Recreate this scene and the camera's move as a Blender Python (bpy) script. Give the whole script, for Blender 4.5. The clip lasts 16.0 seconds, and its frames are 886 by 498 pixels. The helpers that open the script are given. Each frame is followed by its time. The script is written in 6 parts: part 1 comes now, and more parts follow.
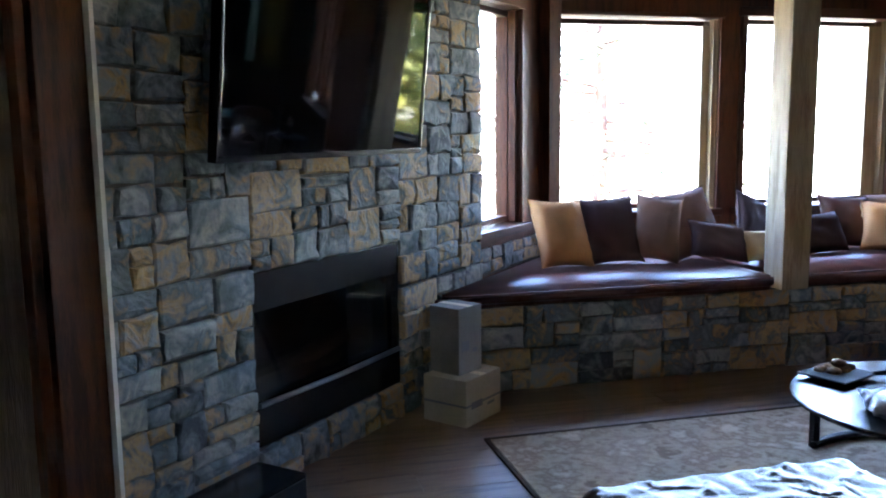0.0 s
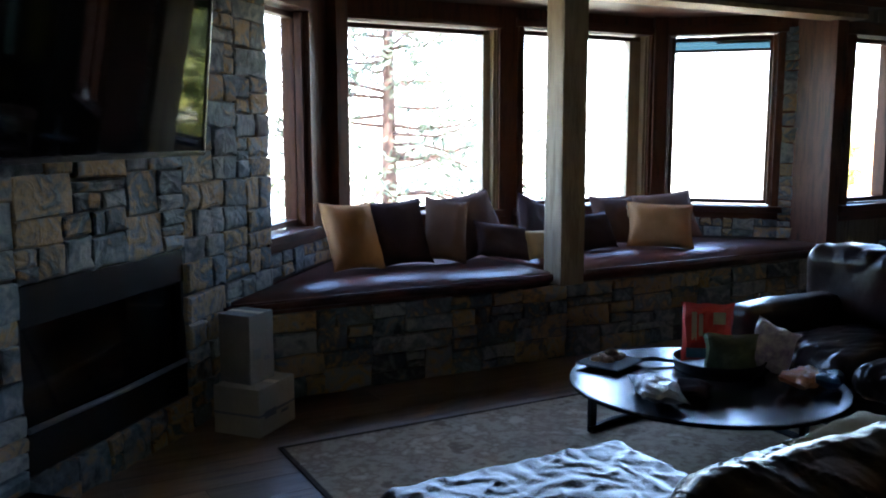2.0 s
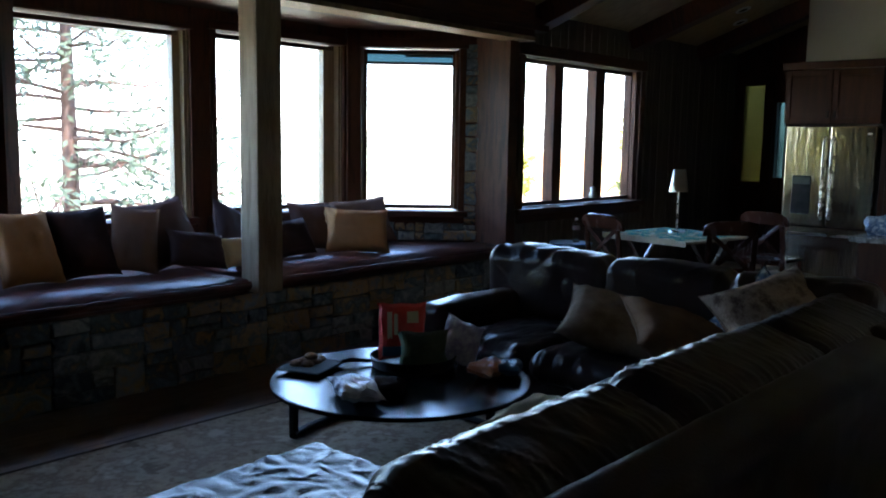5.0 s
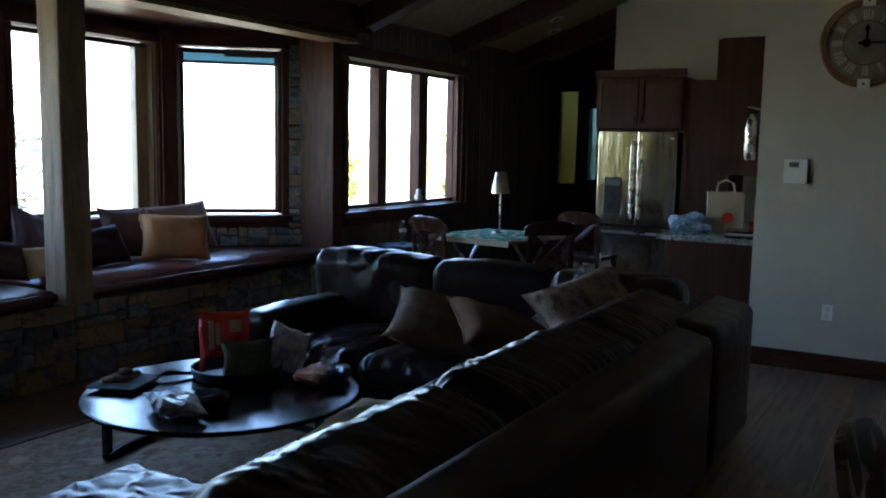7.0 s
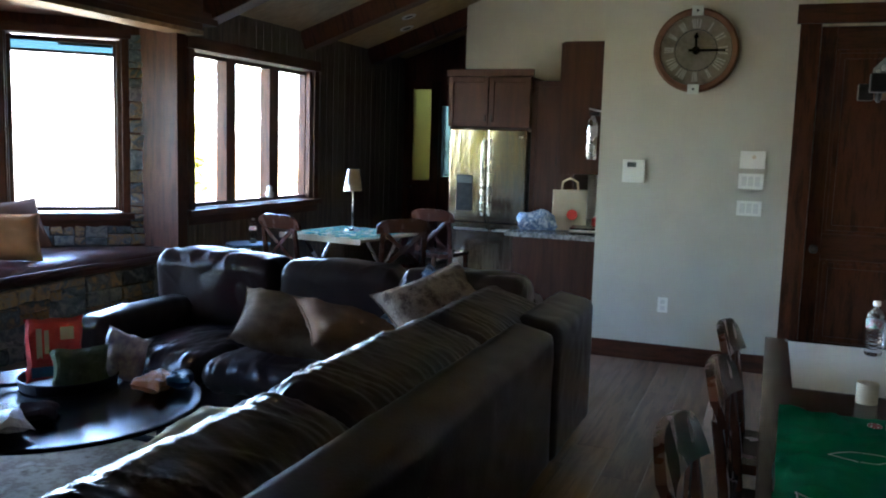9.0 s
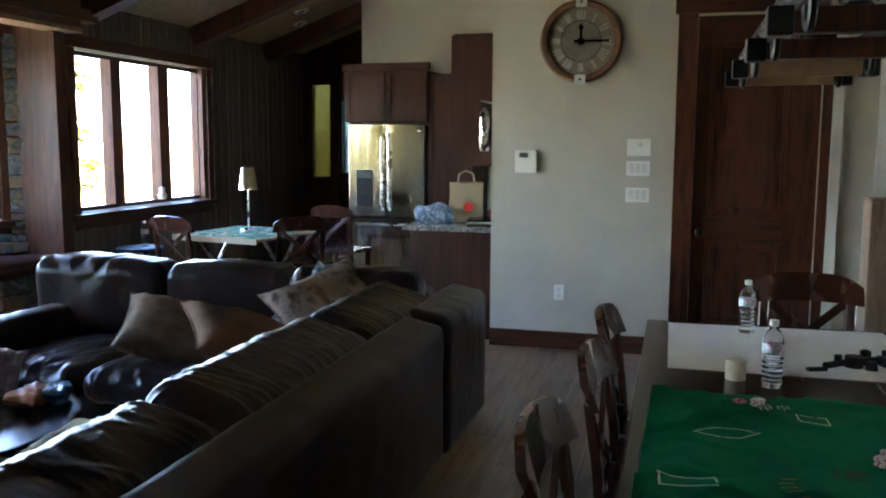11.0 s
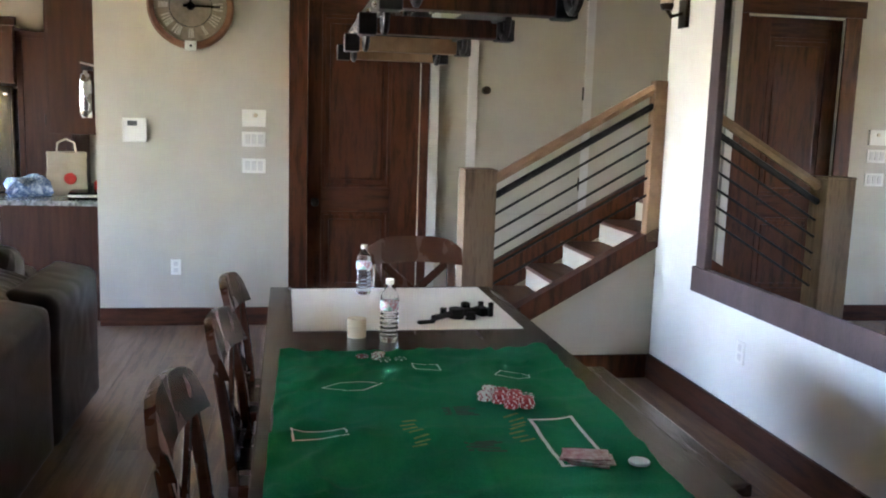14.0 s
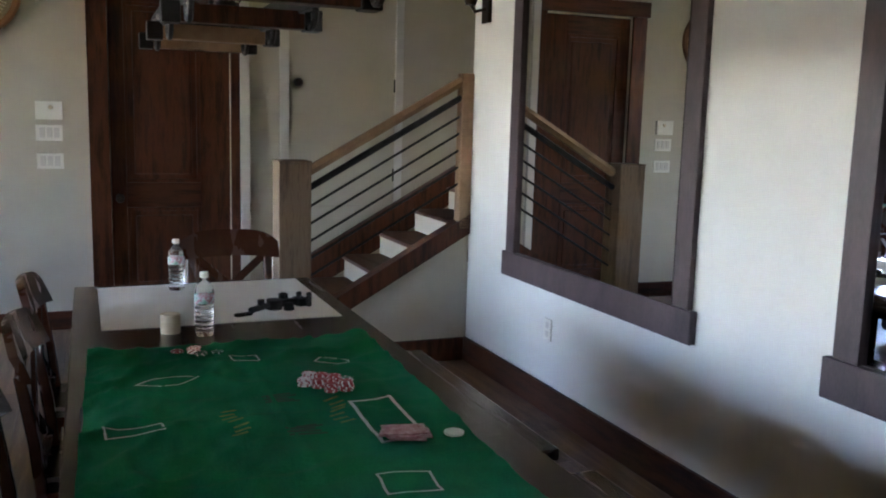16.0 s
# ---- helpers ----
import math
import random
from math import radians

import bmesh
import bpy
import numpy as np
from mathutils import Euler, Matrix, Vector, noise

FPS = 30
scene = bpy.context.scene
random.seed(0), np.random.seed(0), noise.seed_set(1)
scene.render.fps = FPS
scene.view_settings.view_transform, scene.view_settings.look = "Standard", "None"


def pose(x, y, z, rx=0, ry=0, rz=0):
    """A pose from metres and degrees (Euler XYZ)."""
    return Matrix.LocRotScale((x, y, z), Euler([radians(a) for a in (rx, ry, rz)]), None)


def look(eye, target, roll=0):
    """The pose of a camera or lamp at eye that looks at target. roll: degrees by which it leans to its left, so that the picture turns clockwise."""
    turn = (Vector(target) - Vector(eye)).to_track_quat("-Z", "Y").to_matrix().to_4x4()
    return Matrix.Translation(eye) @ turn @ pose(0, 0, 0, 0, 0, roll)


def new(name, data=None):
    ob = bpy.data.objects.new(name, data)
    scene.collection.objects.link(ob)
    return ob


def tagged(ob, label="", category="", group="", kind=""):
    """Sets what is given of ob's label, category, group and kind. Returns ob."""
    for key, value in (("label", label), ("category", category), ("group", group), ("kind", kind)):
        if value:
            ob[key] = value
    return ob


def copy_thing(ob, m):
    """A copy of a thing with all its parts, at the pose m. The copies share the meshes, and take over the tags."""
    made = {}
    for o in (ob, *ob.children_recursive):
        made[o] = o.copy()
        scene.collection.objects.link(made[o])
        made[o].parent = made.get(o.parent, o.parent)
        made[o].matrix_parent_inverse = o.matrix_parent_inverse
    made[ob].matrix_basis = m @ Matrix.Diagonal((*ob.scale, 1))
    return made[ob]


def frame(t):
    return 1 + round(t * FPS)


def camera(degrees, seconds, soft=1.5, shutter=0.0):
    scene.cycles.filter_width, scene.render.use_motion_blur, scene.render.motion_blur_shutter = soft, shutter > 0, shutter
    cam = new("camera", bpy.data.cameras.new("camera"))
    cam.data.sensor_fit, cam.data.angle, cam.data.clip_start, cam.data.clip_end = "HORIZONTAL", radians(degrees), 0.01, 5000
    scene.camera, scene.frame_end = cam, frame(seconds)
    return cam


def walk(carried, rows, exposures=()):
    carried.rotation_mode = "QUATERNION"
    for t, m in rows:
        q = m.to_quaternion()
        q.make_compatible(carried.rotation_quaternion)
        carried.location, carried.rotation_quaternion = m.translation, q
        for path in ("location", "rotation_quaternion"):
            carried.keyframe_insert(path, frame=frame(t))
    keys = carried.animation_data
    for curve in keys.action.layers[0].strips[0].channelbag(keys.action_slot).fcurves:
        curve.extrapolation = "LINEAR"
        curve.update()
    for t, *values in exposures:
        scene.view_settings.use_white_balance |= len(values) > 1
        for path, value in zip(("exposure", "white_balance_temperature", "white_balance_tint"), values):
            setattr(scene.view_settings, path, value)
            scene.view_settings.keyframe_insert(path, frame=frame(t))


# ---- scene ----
cam = camera(54.6, 16.0, soft=2.0)
PATH = [
    (0, (0.742, -0.052, 1.564), (1.233, 1.867, 1.288), -0.7),
    (0.5, (0.74, -0.049, 1.567), (1.354, 1.833, 1.285), -0.5),
    (1, (0.744, -0.041, 1.572), (1.446, 1.81, 1.286), -0.5),
    (1.5, (0.747, -0.033, 1.564), (1.561, 1.772, 1.284), -0.4),
    (2, (0.748, -0.04, 1.564), (1.688, 1.704, 1.292), -0.1),
    (2.5, (0.748, -0.048, 1.564), (1.819, 1.621, 1.3), 0.5),
    (3, (0.758, -0.056, 1.554), (1.935, 1.539, 1.29), 0.8),
    (3.5, (0.765, -0.062, 1.558), (2.033, 1.462, 1.29), 0.9),
    (4, (0.762, -0.06, 1.555), (2.116, 1.389, 1.294), 1.0),
    (6.5, (0.806, -0.043, 1.537), (2.452, 1.069, 1.301), 0.9),
    (7, (0.817, -0.039, 1.541), (2.531, 0.966, 1.308), 1.1),
    (7.5, (0.825, -0.046, 1.547), (2.587, 0.871, 1.314), 1.1),
    (8, (0.824, -0.056, 1.557), (2.61, 0.816, 1.331), 0.9),
    (8.5, (0.84, -0.064, 1.557), (2.658, 0.736, 1.329), 1.3),
    (9, (0.86, -0.082, 1.565), (2.715, 0.628, 1.328), 1.7),
    (11.5, (0.943, -0.223, 1.558), (2.882, 0.207, 1.325), 0.7),
    (12, (0.956, -0.236, 1.539), (2.925, 0.041, 1.322), 1.7),
    (12.5, (0.941, -0.204, 1.542), (2.924, -0.13, 1.286), 1.2),
    (13, (0.928, -0.188, 1.539), (2.901, -0.341, 1.25), 1.9),
    (13.5, (0.923, -0.175, 1.536), (2.885, -0.438, 1.253), 1.9),
    (14, (0.917, -0.169, 1.535), (2.864, -0.525, 1.247), 1.8),
    (14.5, (0.913, -0.169, 1.531), (2.836, -0.634, 1.237), 1.5),
    (15, (0.885, -0.164, 1.526), (2.78, -0.729, 1.228), 1.3),
    (15.5, (0.867, -0.161, 1.517), (2.734, -0.813, 1.22), 1.5),
    (16, (0.858, -0.167, 1.522), (2.686, -0.924, 1.232), 1.6),
]
EXPOSURES = [(0, 6.5, 5800, 23), (0.5, 6.05, 5800, 23), (1.0, 5.65, 5800, 22), (2.0, 5.05, 5800, 19), (3.5, 4.55, 5600, 16), (4.0, 4.55, 5600, 16), (6.5, 4.2, 5600, 15), (7.5, 4.95, 5600, 17), (8.5, 5.7, 5600, 18), (9, 6.0, 5700, 19), (11.5, 6.25, 6000, 23), (12.5, 6.8, 6100, 27), (13.5, 7.25, 6300, 31), (14.5, 6.85, 6200, 31), (15, 6.6, 6200, 30), (16, 6.25, 6200, 30)]
walk(cam, [(t, look(eye, target, roll)) for t, eye, target, roll in PATH], EXPOSURES)

# ---- sky and sun ----
world = bpy.data.worlds.new("sky")
scene.world = world
world.use_nodes = True
wn = world.node_tree
sky = wn.nodes.new("ShaderNodeTexSky")
sky.sky_type, sky.sun_disc = "NISHITA", False
sky.sun_elevation, sky.sun_rotation = radians(48), radians(200)
wn.links.new(sky.outputs[0], wn.nodes["Background"].inputs[0])
wn.nodes["Background"].inputs[1].default_value = 0.15
sun = new("sun", bpy.data.lights.new("sun", "SUN"))
sun.data.energy, sun.data.angle, sun.data.color = 2.2, radians(0.5), (1, 0.95, 0.86)
sun.matrix_world = look((-2, -9, 12), (0, 0, 0))


# ---- materials ----
def material(name, colors, rough=0.6, scale=6.0, bump=0.15, metal=0.0, stretch=(1, 1, 1), spec=0.5, fine=60.0, by_object=0.0, coat=0.0, detail=5.0, spread=0.1):
    """Colours blended by noise at two scales, with relief; by_object: how far whole pieces differ."""
    m = bpy.data.materials.new(name)
    m.use_nodes = True
    nt = m.node_tree
    n, l = nt.nodes, nt.links
    b = n["Principled BSDF"]
    tc = n.new("ShaderNodeTexCoord")
    mp = n.new("ShaderNodeMapping")
    mp.inputs["Scale"].default_value = stretch
    l.new(tc.outputs["Object"], mp.inputs[0])
    vec = mp.outputs[0]
    if by_object:
        oi = n.new("ShaderNodeObjectInfo")
        off = n.new("ShaderNodeVectorMath")
        off.operation = "SCALE"
        off.inputs[0].default_value = (37, 23, 51)
        l.new(oi.outputs["Random"], off.inputs["Scale"])
        ad = n.new("ShaderNodeVectorMath")
        l.new(vec, ad.inputs[0]), l.new(off.outputs[0], ad.inputs[1])
        vec = ad.outputs[0]
    n1 = n.new("ShaderNodeTexNoise")
    n1.inputs["Scale"].default_value, n1.inputs["Detail"].default_value = scale, detail
    n2 = n.new("ShaderNodeTexNoise")
    n2.inputs["Scale"].default_value, n2.inputs["Detail"].default_value = fine, 3
    l.new(vec, n1.inputs["Vector"]), l.new(vec, n2.inputs["Vector"])
    mix = n.new("ShaderNodeMath")
    mix.operation = "MULTIPLY_ADD"
    mix.inputs[1].default_value = 0.35
    l.new(n2.outputs[0], mix.inputs[0])
    sub = n.new("ShaderNodeMath")
    sub.operation = "SUBTRACT"
    l.new(n1.outputs[0], sub.inputs[0])
    sub.inputs[1].default_value = 0.175
    l.new(sub.outputs[0], mix.inputs[2])
    val = mix.outputs[0]
    if by_object:
        mm = n.new("ShaderNodeMath")
        mm.operation = "MULTIPLY_ADD"
        l.new(oi.outputs["Random"], mm.inputs[0])
        mm.inputs[1].default_value = by_object
        s2 = n.new("ShaderNodeMath")
        s2.operation = "SUBTRACT"
        if by_object > 0.5:
            calm = n.new("ShaderNodeMath")
            calm.operation = "MULTIPLY_ADD"
            l.new(val, calm.inputs[0])
            calm.inputs[1].default_value, calm.inputs[2].default_value = 0.52, 0.24
            val = calm.outputs[0]
        l.new(val, s2.inputs[0])
        s2.inputs[1].default_value = by_object / 2
        l.new(s2.outputs[0], mm.inputs[2])
        val = mm.outputs[0]
    r = n.new("ShaderNodeValToRGB")
    e = r.color_ramp.elements
    lo, hi = (0.32, 0.68) if by_object < 0.5 else (0.1, 0.9)
    while len(e) < len(colors):
        e.new(0.5)
    for i, c in enumerate(colors):
        e[i].position = lo + (hi - lo) * i / max(1, len(colors) - 1)
        e[i].color = (*c, 1)
    l.new(val, r.inputs[0])
    l.new(r.outputs[0], b.inputs["Base Color"])
    rr = n.new("ShaderNodeMapRange")
    rr.inputs["To Min"].default_value, rr.inputs["To Max"].default_value = max(0.02, rough - spread), min(1, rough + spread)
    l.new(n1.outputs[0], rr.inputs[0])
    l.new(rr.outputs[0], b.inputs["Roughness"])
    b.inputs["Metallic"].default_value = metal
    b.inputs["Specular IOR Level"].default_value = spec
    b.inputs["Coat Weight"].default_value = coat
    if bump:
        bp = n.new("ShaderNodeBump")
        bp.inputs["Strength"].default_value, bp.inputs["Distance"].default_value = bump, 0.02
        l.new(mix.outputs[0], bp.inputs["Height"])
        l.new(bp.outputs[0], b.inputs["Normal"])
    return m


M_STONE = material("ledge_stone", [(0.07, 0.085, 0.095), (0.2, 0.23, 0.24), (0.4, 0.28, 0.15), (0.13, 0.155, 0.165), (0.33, 0.34, 0.31), (0.17, 0.205, 0.22), (0.1, 0.12, 0.13), (0.4, 0.26, 0.12), (0.24, 0.26, 0.25)], 0.8, 7, 0.9, by_object=0.8, fine=30, spec=0.3, detail=9)
for n_ in M_STONE.node_tree.nodes:
    if n_.type == "TEX_NOISE" and n_.inputs["Scale"].default_value < 20:
        n_.inputs["Distortion"].default_value = 1.6
M_MORTAR = material("mortar", [(0.08, 0.075, 0.068), (0.14, 0.13, 0.115)], 0.95, 20, 0.4, spec=0.1)
M_DARKWOOD = material("dark_stained_wood", [(0.035, 0.011, 0.005), (0.1, 0.033, 0.013), (0.055, 0.018, 0.008)], 0.45, 2.2, 0.08, stretch=(9, 9, 1), fine=25, spec=0.25)
M_DARKWOOD_X = material("dark_stained_wood_along", [(0.035, 0.011, 0.006), (0.09, 0.03, 0.013), (0.05, 0.017, 0.008)], 0.45, 2.2, 0.08, stretch=(1, 9, 9), fine=25, spec=0.25)
M_FRAMEWOOD = material("weathered_frame_wood", [(0.28, 0.2, 0.11), (0.4, 0.31, 0.19)], 0.5, 3, 0.1, stretch=(12, 12, 1), fine=20)
M_POST = material("grey_timber", [(0.22, 0.155, 0.085), (0.37, 0.28, 0.17), (0.28, 0.2, 0.12)], 0.75, 1.6, 0.35, stretch=(10, 10, 1), fine=18)
M_NEWEL = material("brown_timber", [(0.1, 0.06, 0.03), (0.2, 0.13, 0.07), (0.14, 0.085, 0.044)], 0.75, 1.6, 0.3, stretch=(10, 10, 1), fine=18)
M_RAILWOOD = material("rail_timber", [(0.2, 0.11, 0.05), (0.33, 0.2, 0.1)], 0.6, 2, 0.2, stretch=(10, 2, 2), fine=18)
M_BARN = material("barn_board", [(0.07, 0.05, 0.035), (0.15, 0.11, 0.075), (0.1, 0.075, 0.05)], 0.8, 2, 0.4, stretch=(11, 11, 1), fine=22, by_object=0.3)
M_CEILBOARD = material("ceiling_board", [(0.3, 0.2, 0.09), (0.44, 0.31, 0.16)], 0.7, 2, 0.2, stretch=(12, 1, 12), fine=20)
M_FLOOR = material("floor_plank", [(0.135, 0.08, 0.05), (0.27, 0.168, 0.105), (0.19, 0.118, 0.073)], 0.33, 2.0, 0.12, stretch=(1, 11, 11), fine=24, by_object=0.25)
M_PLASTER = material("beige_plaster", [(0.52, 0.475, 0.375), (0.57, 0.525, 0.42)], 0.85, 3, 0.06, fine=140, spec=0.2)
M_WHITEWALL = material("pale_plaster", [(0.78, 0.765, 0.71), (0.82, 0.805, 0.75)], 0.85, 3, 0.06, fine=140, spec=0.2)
M_WHITE = material("white_paint", [(0.66, 0.64, 0.58), (0.72, 0.7, 0.64)], 0.5, 5, 0.03)
M_CEIL = material("ceiling_paint", [(0.6, 0.56, 0.46), (0.66, 0.62, 0.52)], 0.9, 4, 0.05)
M_BENCHLEATHER = material("oxblood_leather", [(0.1, 0.027, 0.017), (0.17, 0.055, 0.034)], 0.36, 7, 0.12, fine=120)
M_LEATHER = material("black_brown_leather", [(0.016, 0.0085, 0.0068), (0.024, 0.012, 0.0092)], 0.31, 4, 0.12, fine=70, spec=0.42, spread=0.03)
M_TABLEWOOD = material("espresso_table_wood", [(0.018, 0.011, 0.008), (0.034, 0.02, 0.014)], 0.24, 2, 0.06, stretch=(1, 12, 12), fine=25)
M_BLACK = material("black_lacquer", [(0.008, 0.008, 0.009), (0.014, 0.014, 0.015)], 0.22, 8, 0.02)
M_BLACKMETAL = material("blackened_iron", [(0.012, 0.012, 0.012), (0.03, 0.028, 0.026)], 0.45, 12, 0.1, metal=0.6)
M_MATTEBLACK = material("matte_black", [(0.01, 0.01, 0.01), (0.016, 0.016, 0.016)], 0.75, 10, 0.02, spec=0.2)
M_SCREEN = material("tv_screen", [(0.003, 0.003, 0.004), (0.004, 0.004, 0.005)], 0.1, 2, 0.0, spec=0.35)
# The steel's yellow cast is a painted-in reflection of the foliage outside.
M_STEEL = material("brushed_steel", [(0.4, 0.36, 0.27), (0.5, 0.45, 0.35)], 0.15, 1.3, 0.5, metal=1.0, stretch=(4, 1, 0.6), fine=4)
M_GUNMETAL = material("gunmetal", [(0.12, 0.13, 0.15), (0.18, 0.19, 0.21)], 0.3, 10, 0.02, metal=1.0)
M_NICKEL = material("satin_nickel", [(0.55, 0.53, 0.5), (0.66, 0.64, 0.6)], 0.28, 10, 0.02, metal=1.0)
M_CABINET = material("cherry_cabinet_wood", [(0.034, 0.0115, 0.0045), (0.064, 0.0225, 0.009)], 0.5, 2, 0.06, stretch=(12, 12, 1), fine=24, spec=0.25)
M_GRANITE = material("grey_counter_stone", [(0.1, 0.1, 0.09), (0.3, 0.29, 0.26)], 0.25, 40, 0.02)
M_MIRROR = material("silvered_mirror", [(0.86, 0.87, 0.86), (0.88, 0.89, 0.88)], 0.1, 2, 0.0, metal=1.0)
M_MIRROR.node_tree.nodes["Principled BSDF"].inputs["Roughness"].default_value = 0.0
for m_, v_ in ((M_MIRROR, 0.0), (M_SCREEN, 0.04)):
    for k in list(m_.node_tree.links):
        if k.to_socket.name == "Roughness":
            m_.node_tree.links.remove(k)
    m_.node_tree.nodes["Principled BSDF"].inputs["Roughness"].default_value = v_


def pane_material(name, tint=(1, 1, 1)):
    m = bpy.data.materials.new(name)
    m.use_nodes = True
    n, l = m.node_tree.nodes, m.node_tree.links
    n.remove(n["Principled BSDF"])
    t = n.new("ShaderNodeBsdfTransparent")
    t.inputs[0].default_value = (*tint, 1)
    g = n.new("ShaderNodeBsdfGlossy")
    g.inputs["Roughness"].default_value = 0.02
    lw = n.new("ShaderNodeLayerWeight")
    p5 = n.new("ShaderNodeMath")
    p5.operation = "POWER"
    p5.inputs[1].default_value = 4.0
    l.new(lw.outputs["Facing"], p5.inputs[0])
    f = n.new("ShaderNodeMath")
    f.operation = "MULTIPLY_ADD"
    f.inputs[1].default_value, f.inputs[2].default_value = 0.8, 0.04
    l.new(p5.outputs[0], f.inputs[0])
    x = n.new("ShaderNodeMixShader")
    l.new(f.outputs[0], x.inputs[0]), l.new(t.outputs[0], x.inputs[1]), l.new(g.outputs[0], x.inputs[2])
    l.new(x.outputs[0], n["Material Output"].inputs[0])
    return m


M_PANE = pane_material("window_glass", (0.96, 0.98, 0.97))
M_BLUEPANE = pane_material("blue_tinted_glass", (0.085, 0.12, 0.128))
M_FIREGLASS = pane_material("smoked_glass", (0.5, 0.5, 0.5))


# ---- mesh helpers ----
def box(bm, x0, x1, y0, y1, z0, z1, bevel=0.0, m=None):
    g = bmesh.ops.create_cube(bm, size=1.0)["verts"]
    for v in g:
        v.co = Vector((x0 + (x1 - x0) * (v.co.x + 0.5), y0 + (y1 - y0) * (v.co.y + 0.5), z0 + (z1 - z0) * (v.co.z + 0.5)))
    made = set(g)
    if bevel:
        edges = list({e for v in g for e in v.link_edges})
        r = bmesh.ops.bevel(bm, geom=edges, offset=bevel, segments=2, affect="EDGES", profile=0.6)
        made = {v for v in made if v.is_valid} | set(r["verts"])
    if m is not None:
        for v in made:
            v.co = m @ v.co
    return bm


def boxes(*rows, bevel=0.0, m=None):
    bm = bmesh.new()
    for r in rows:
        box(bm, *r, bevel=bevel, m=m)
    return bm


def rod(bm, a, b, r0, r1=None, seg=12):
    a, b = Vector(a), Vector(b)
    d = b - a
    q = Matrix.Translation((a + b) / 2) @ d.to_track_quat("Z", "Y").to_matrix().to_4x4()
    bmesh.ops.create_cone(bm, cap_ends=True, segments=seg, radius1=r0, radius2=r0 if r1 is None else r1, depth=d.length, matrix=q)
    return bm


def lathe(profile, seg=24, m=None, cap=True):
    cap = cap and profile[0] != profile[-1]
    bm = bmesh.new()
    rings = []
    for r, z in profile:
        rings.append([bm.verts.new((r * math.cos(2 * math.pi * i / seg), r * math.sin(2 * math.pi * i / seg), z)) for i in range(seg)])
    for a, b in zip(rings, rings[1:]):
        for i in range(seg):
            bm.faces.new((a[i], a[(i + 1) % seg], b[(i + 1) % seg], b[i]))
    if cap and profile[0][0] > 1e-4:
        bm.faces.new(list(reversed(rings[0])))
    if cap and profile[-1][0] > 1e-4:
        bm.faces.new(rings[-1])
    bmesh.ops.remove_doubles(bm, verts=bm.verts, dist=1e-5)
    if m is not None:
        bm.transform(m)
    return bm


def tube(points, r, seg=8):
    """A round bar that follows a line of points."""
    bm = bmesh.new()
    rings, pts = [], [Vector(p) for p in points]
    for i, p in enumerate(pts):
        d = (pts[min(i + 1, len(pts) - 1)] - pts[max(i - 1, 0)]).normalized()
        q = d.to_track_quat("Z", "Y")
        rings.append([bm.verts.new(p + q @ Vector((r * math.cos(2 * math.pi * k / seg), r * math.sin(2 * math.pi * k / seg), 0))) for k in range(seg)])
    for a, b in zip(rings, rings[1:]):
        o = min(range(seg), key=lambda k: (a[0].co - b[k].co).length)
        for k in range(seg):
            bm.faces.new((a[k], a[(k + 1) % seg], b[(k + 1 + o) % seg], b[(k + o) % seg]))
    bm.faces.new(rings[0]), bm.faces.new(rings[-1])
    bmesh.ops.recalc_face_normals(bm, faces=bm.faces)
    return bm


def bar(points, hw, ht):
    """A flat bar, 2 hw wide along x and 2 ht thick along y, that follows a line of points upwards."""
    bm = bmesh.new()
    rings, pts = [], [Vector(p) for p in points]
    for i, p in enumerate(pts):
        d = (pts[min(i + 1, len(pts) - 1)] - pts[max(i - 1, 0)]).normalized()
        a = Vector((0, 1, 0)).cross(d).normalized()
        t = d.cross(a).normalized()
        c = 0.3
        rings.append([bm.verts.new(p + a * hw * x + t * ht * y) for x, y in ((-1, -1 + c), (-1 + c, -1), (1 - c, -1), (1, -1 + c), (1, 1 - c), (1 - c, 1), (-1 + c, 1), (-1, 1 - c))])
    for a, b in zip(rings, rings[1:]):
        for k in range(8):
            bm.faces.new((a[k], a[(k + 1) % 8], b[(k + 1) % 8], b[k]))
    bm.faces.new(rings[0]), bm.faces.new(rings[-1])
    bmesh.ops.recalc_face_normals(bm, faces=bm.faces)
    return bm


def mesh_ob(name, bm, mat, smooth=False):
    me = bpy.data.meshes.new(name)
    if smooth:
        for f in bm.faces:
            f.smooth = True
    bm.to_mesh(me)
    bm.free()
    me.materials.append(mat)
    return new(name, me)


def part(name, bm, mat, parent, label="", smooth=False):
    ob = mesh_ob(name, bm, mat, smooth)
    ob.parent = parent
    return tagged(ob, label) if label else ob


def thing(name, m, label, category, group="", kind=""):
    ob = new(name)
    ob.matrix_world = m
    ob.empty_display_size = 0.1
    return tagged(ob, label, category, group, kind)


def structure(name, bm, mat, m=None, label="", category="", smooth=False):
    ob = mesh_ob(name, bm, mat, smooth)
    if m is not None:
        ob.matrix_world = m
    return tagged(ob, label, category, kind="structure")


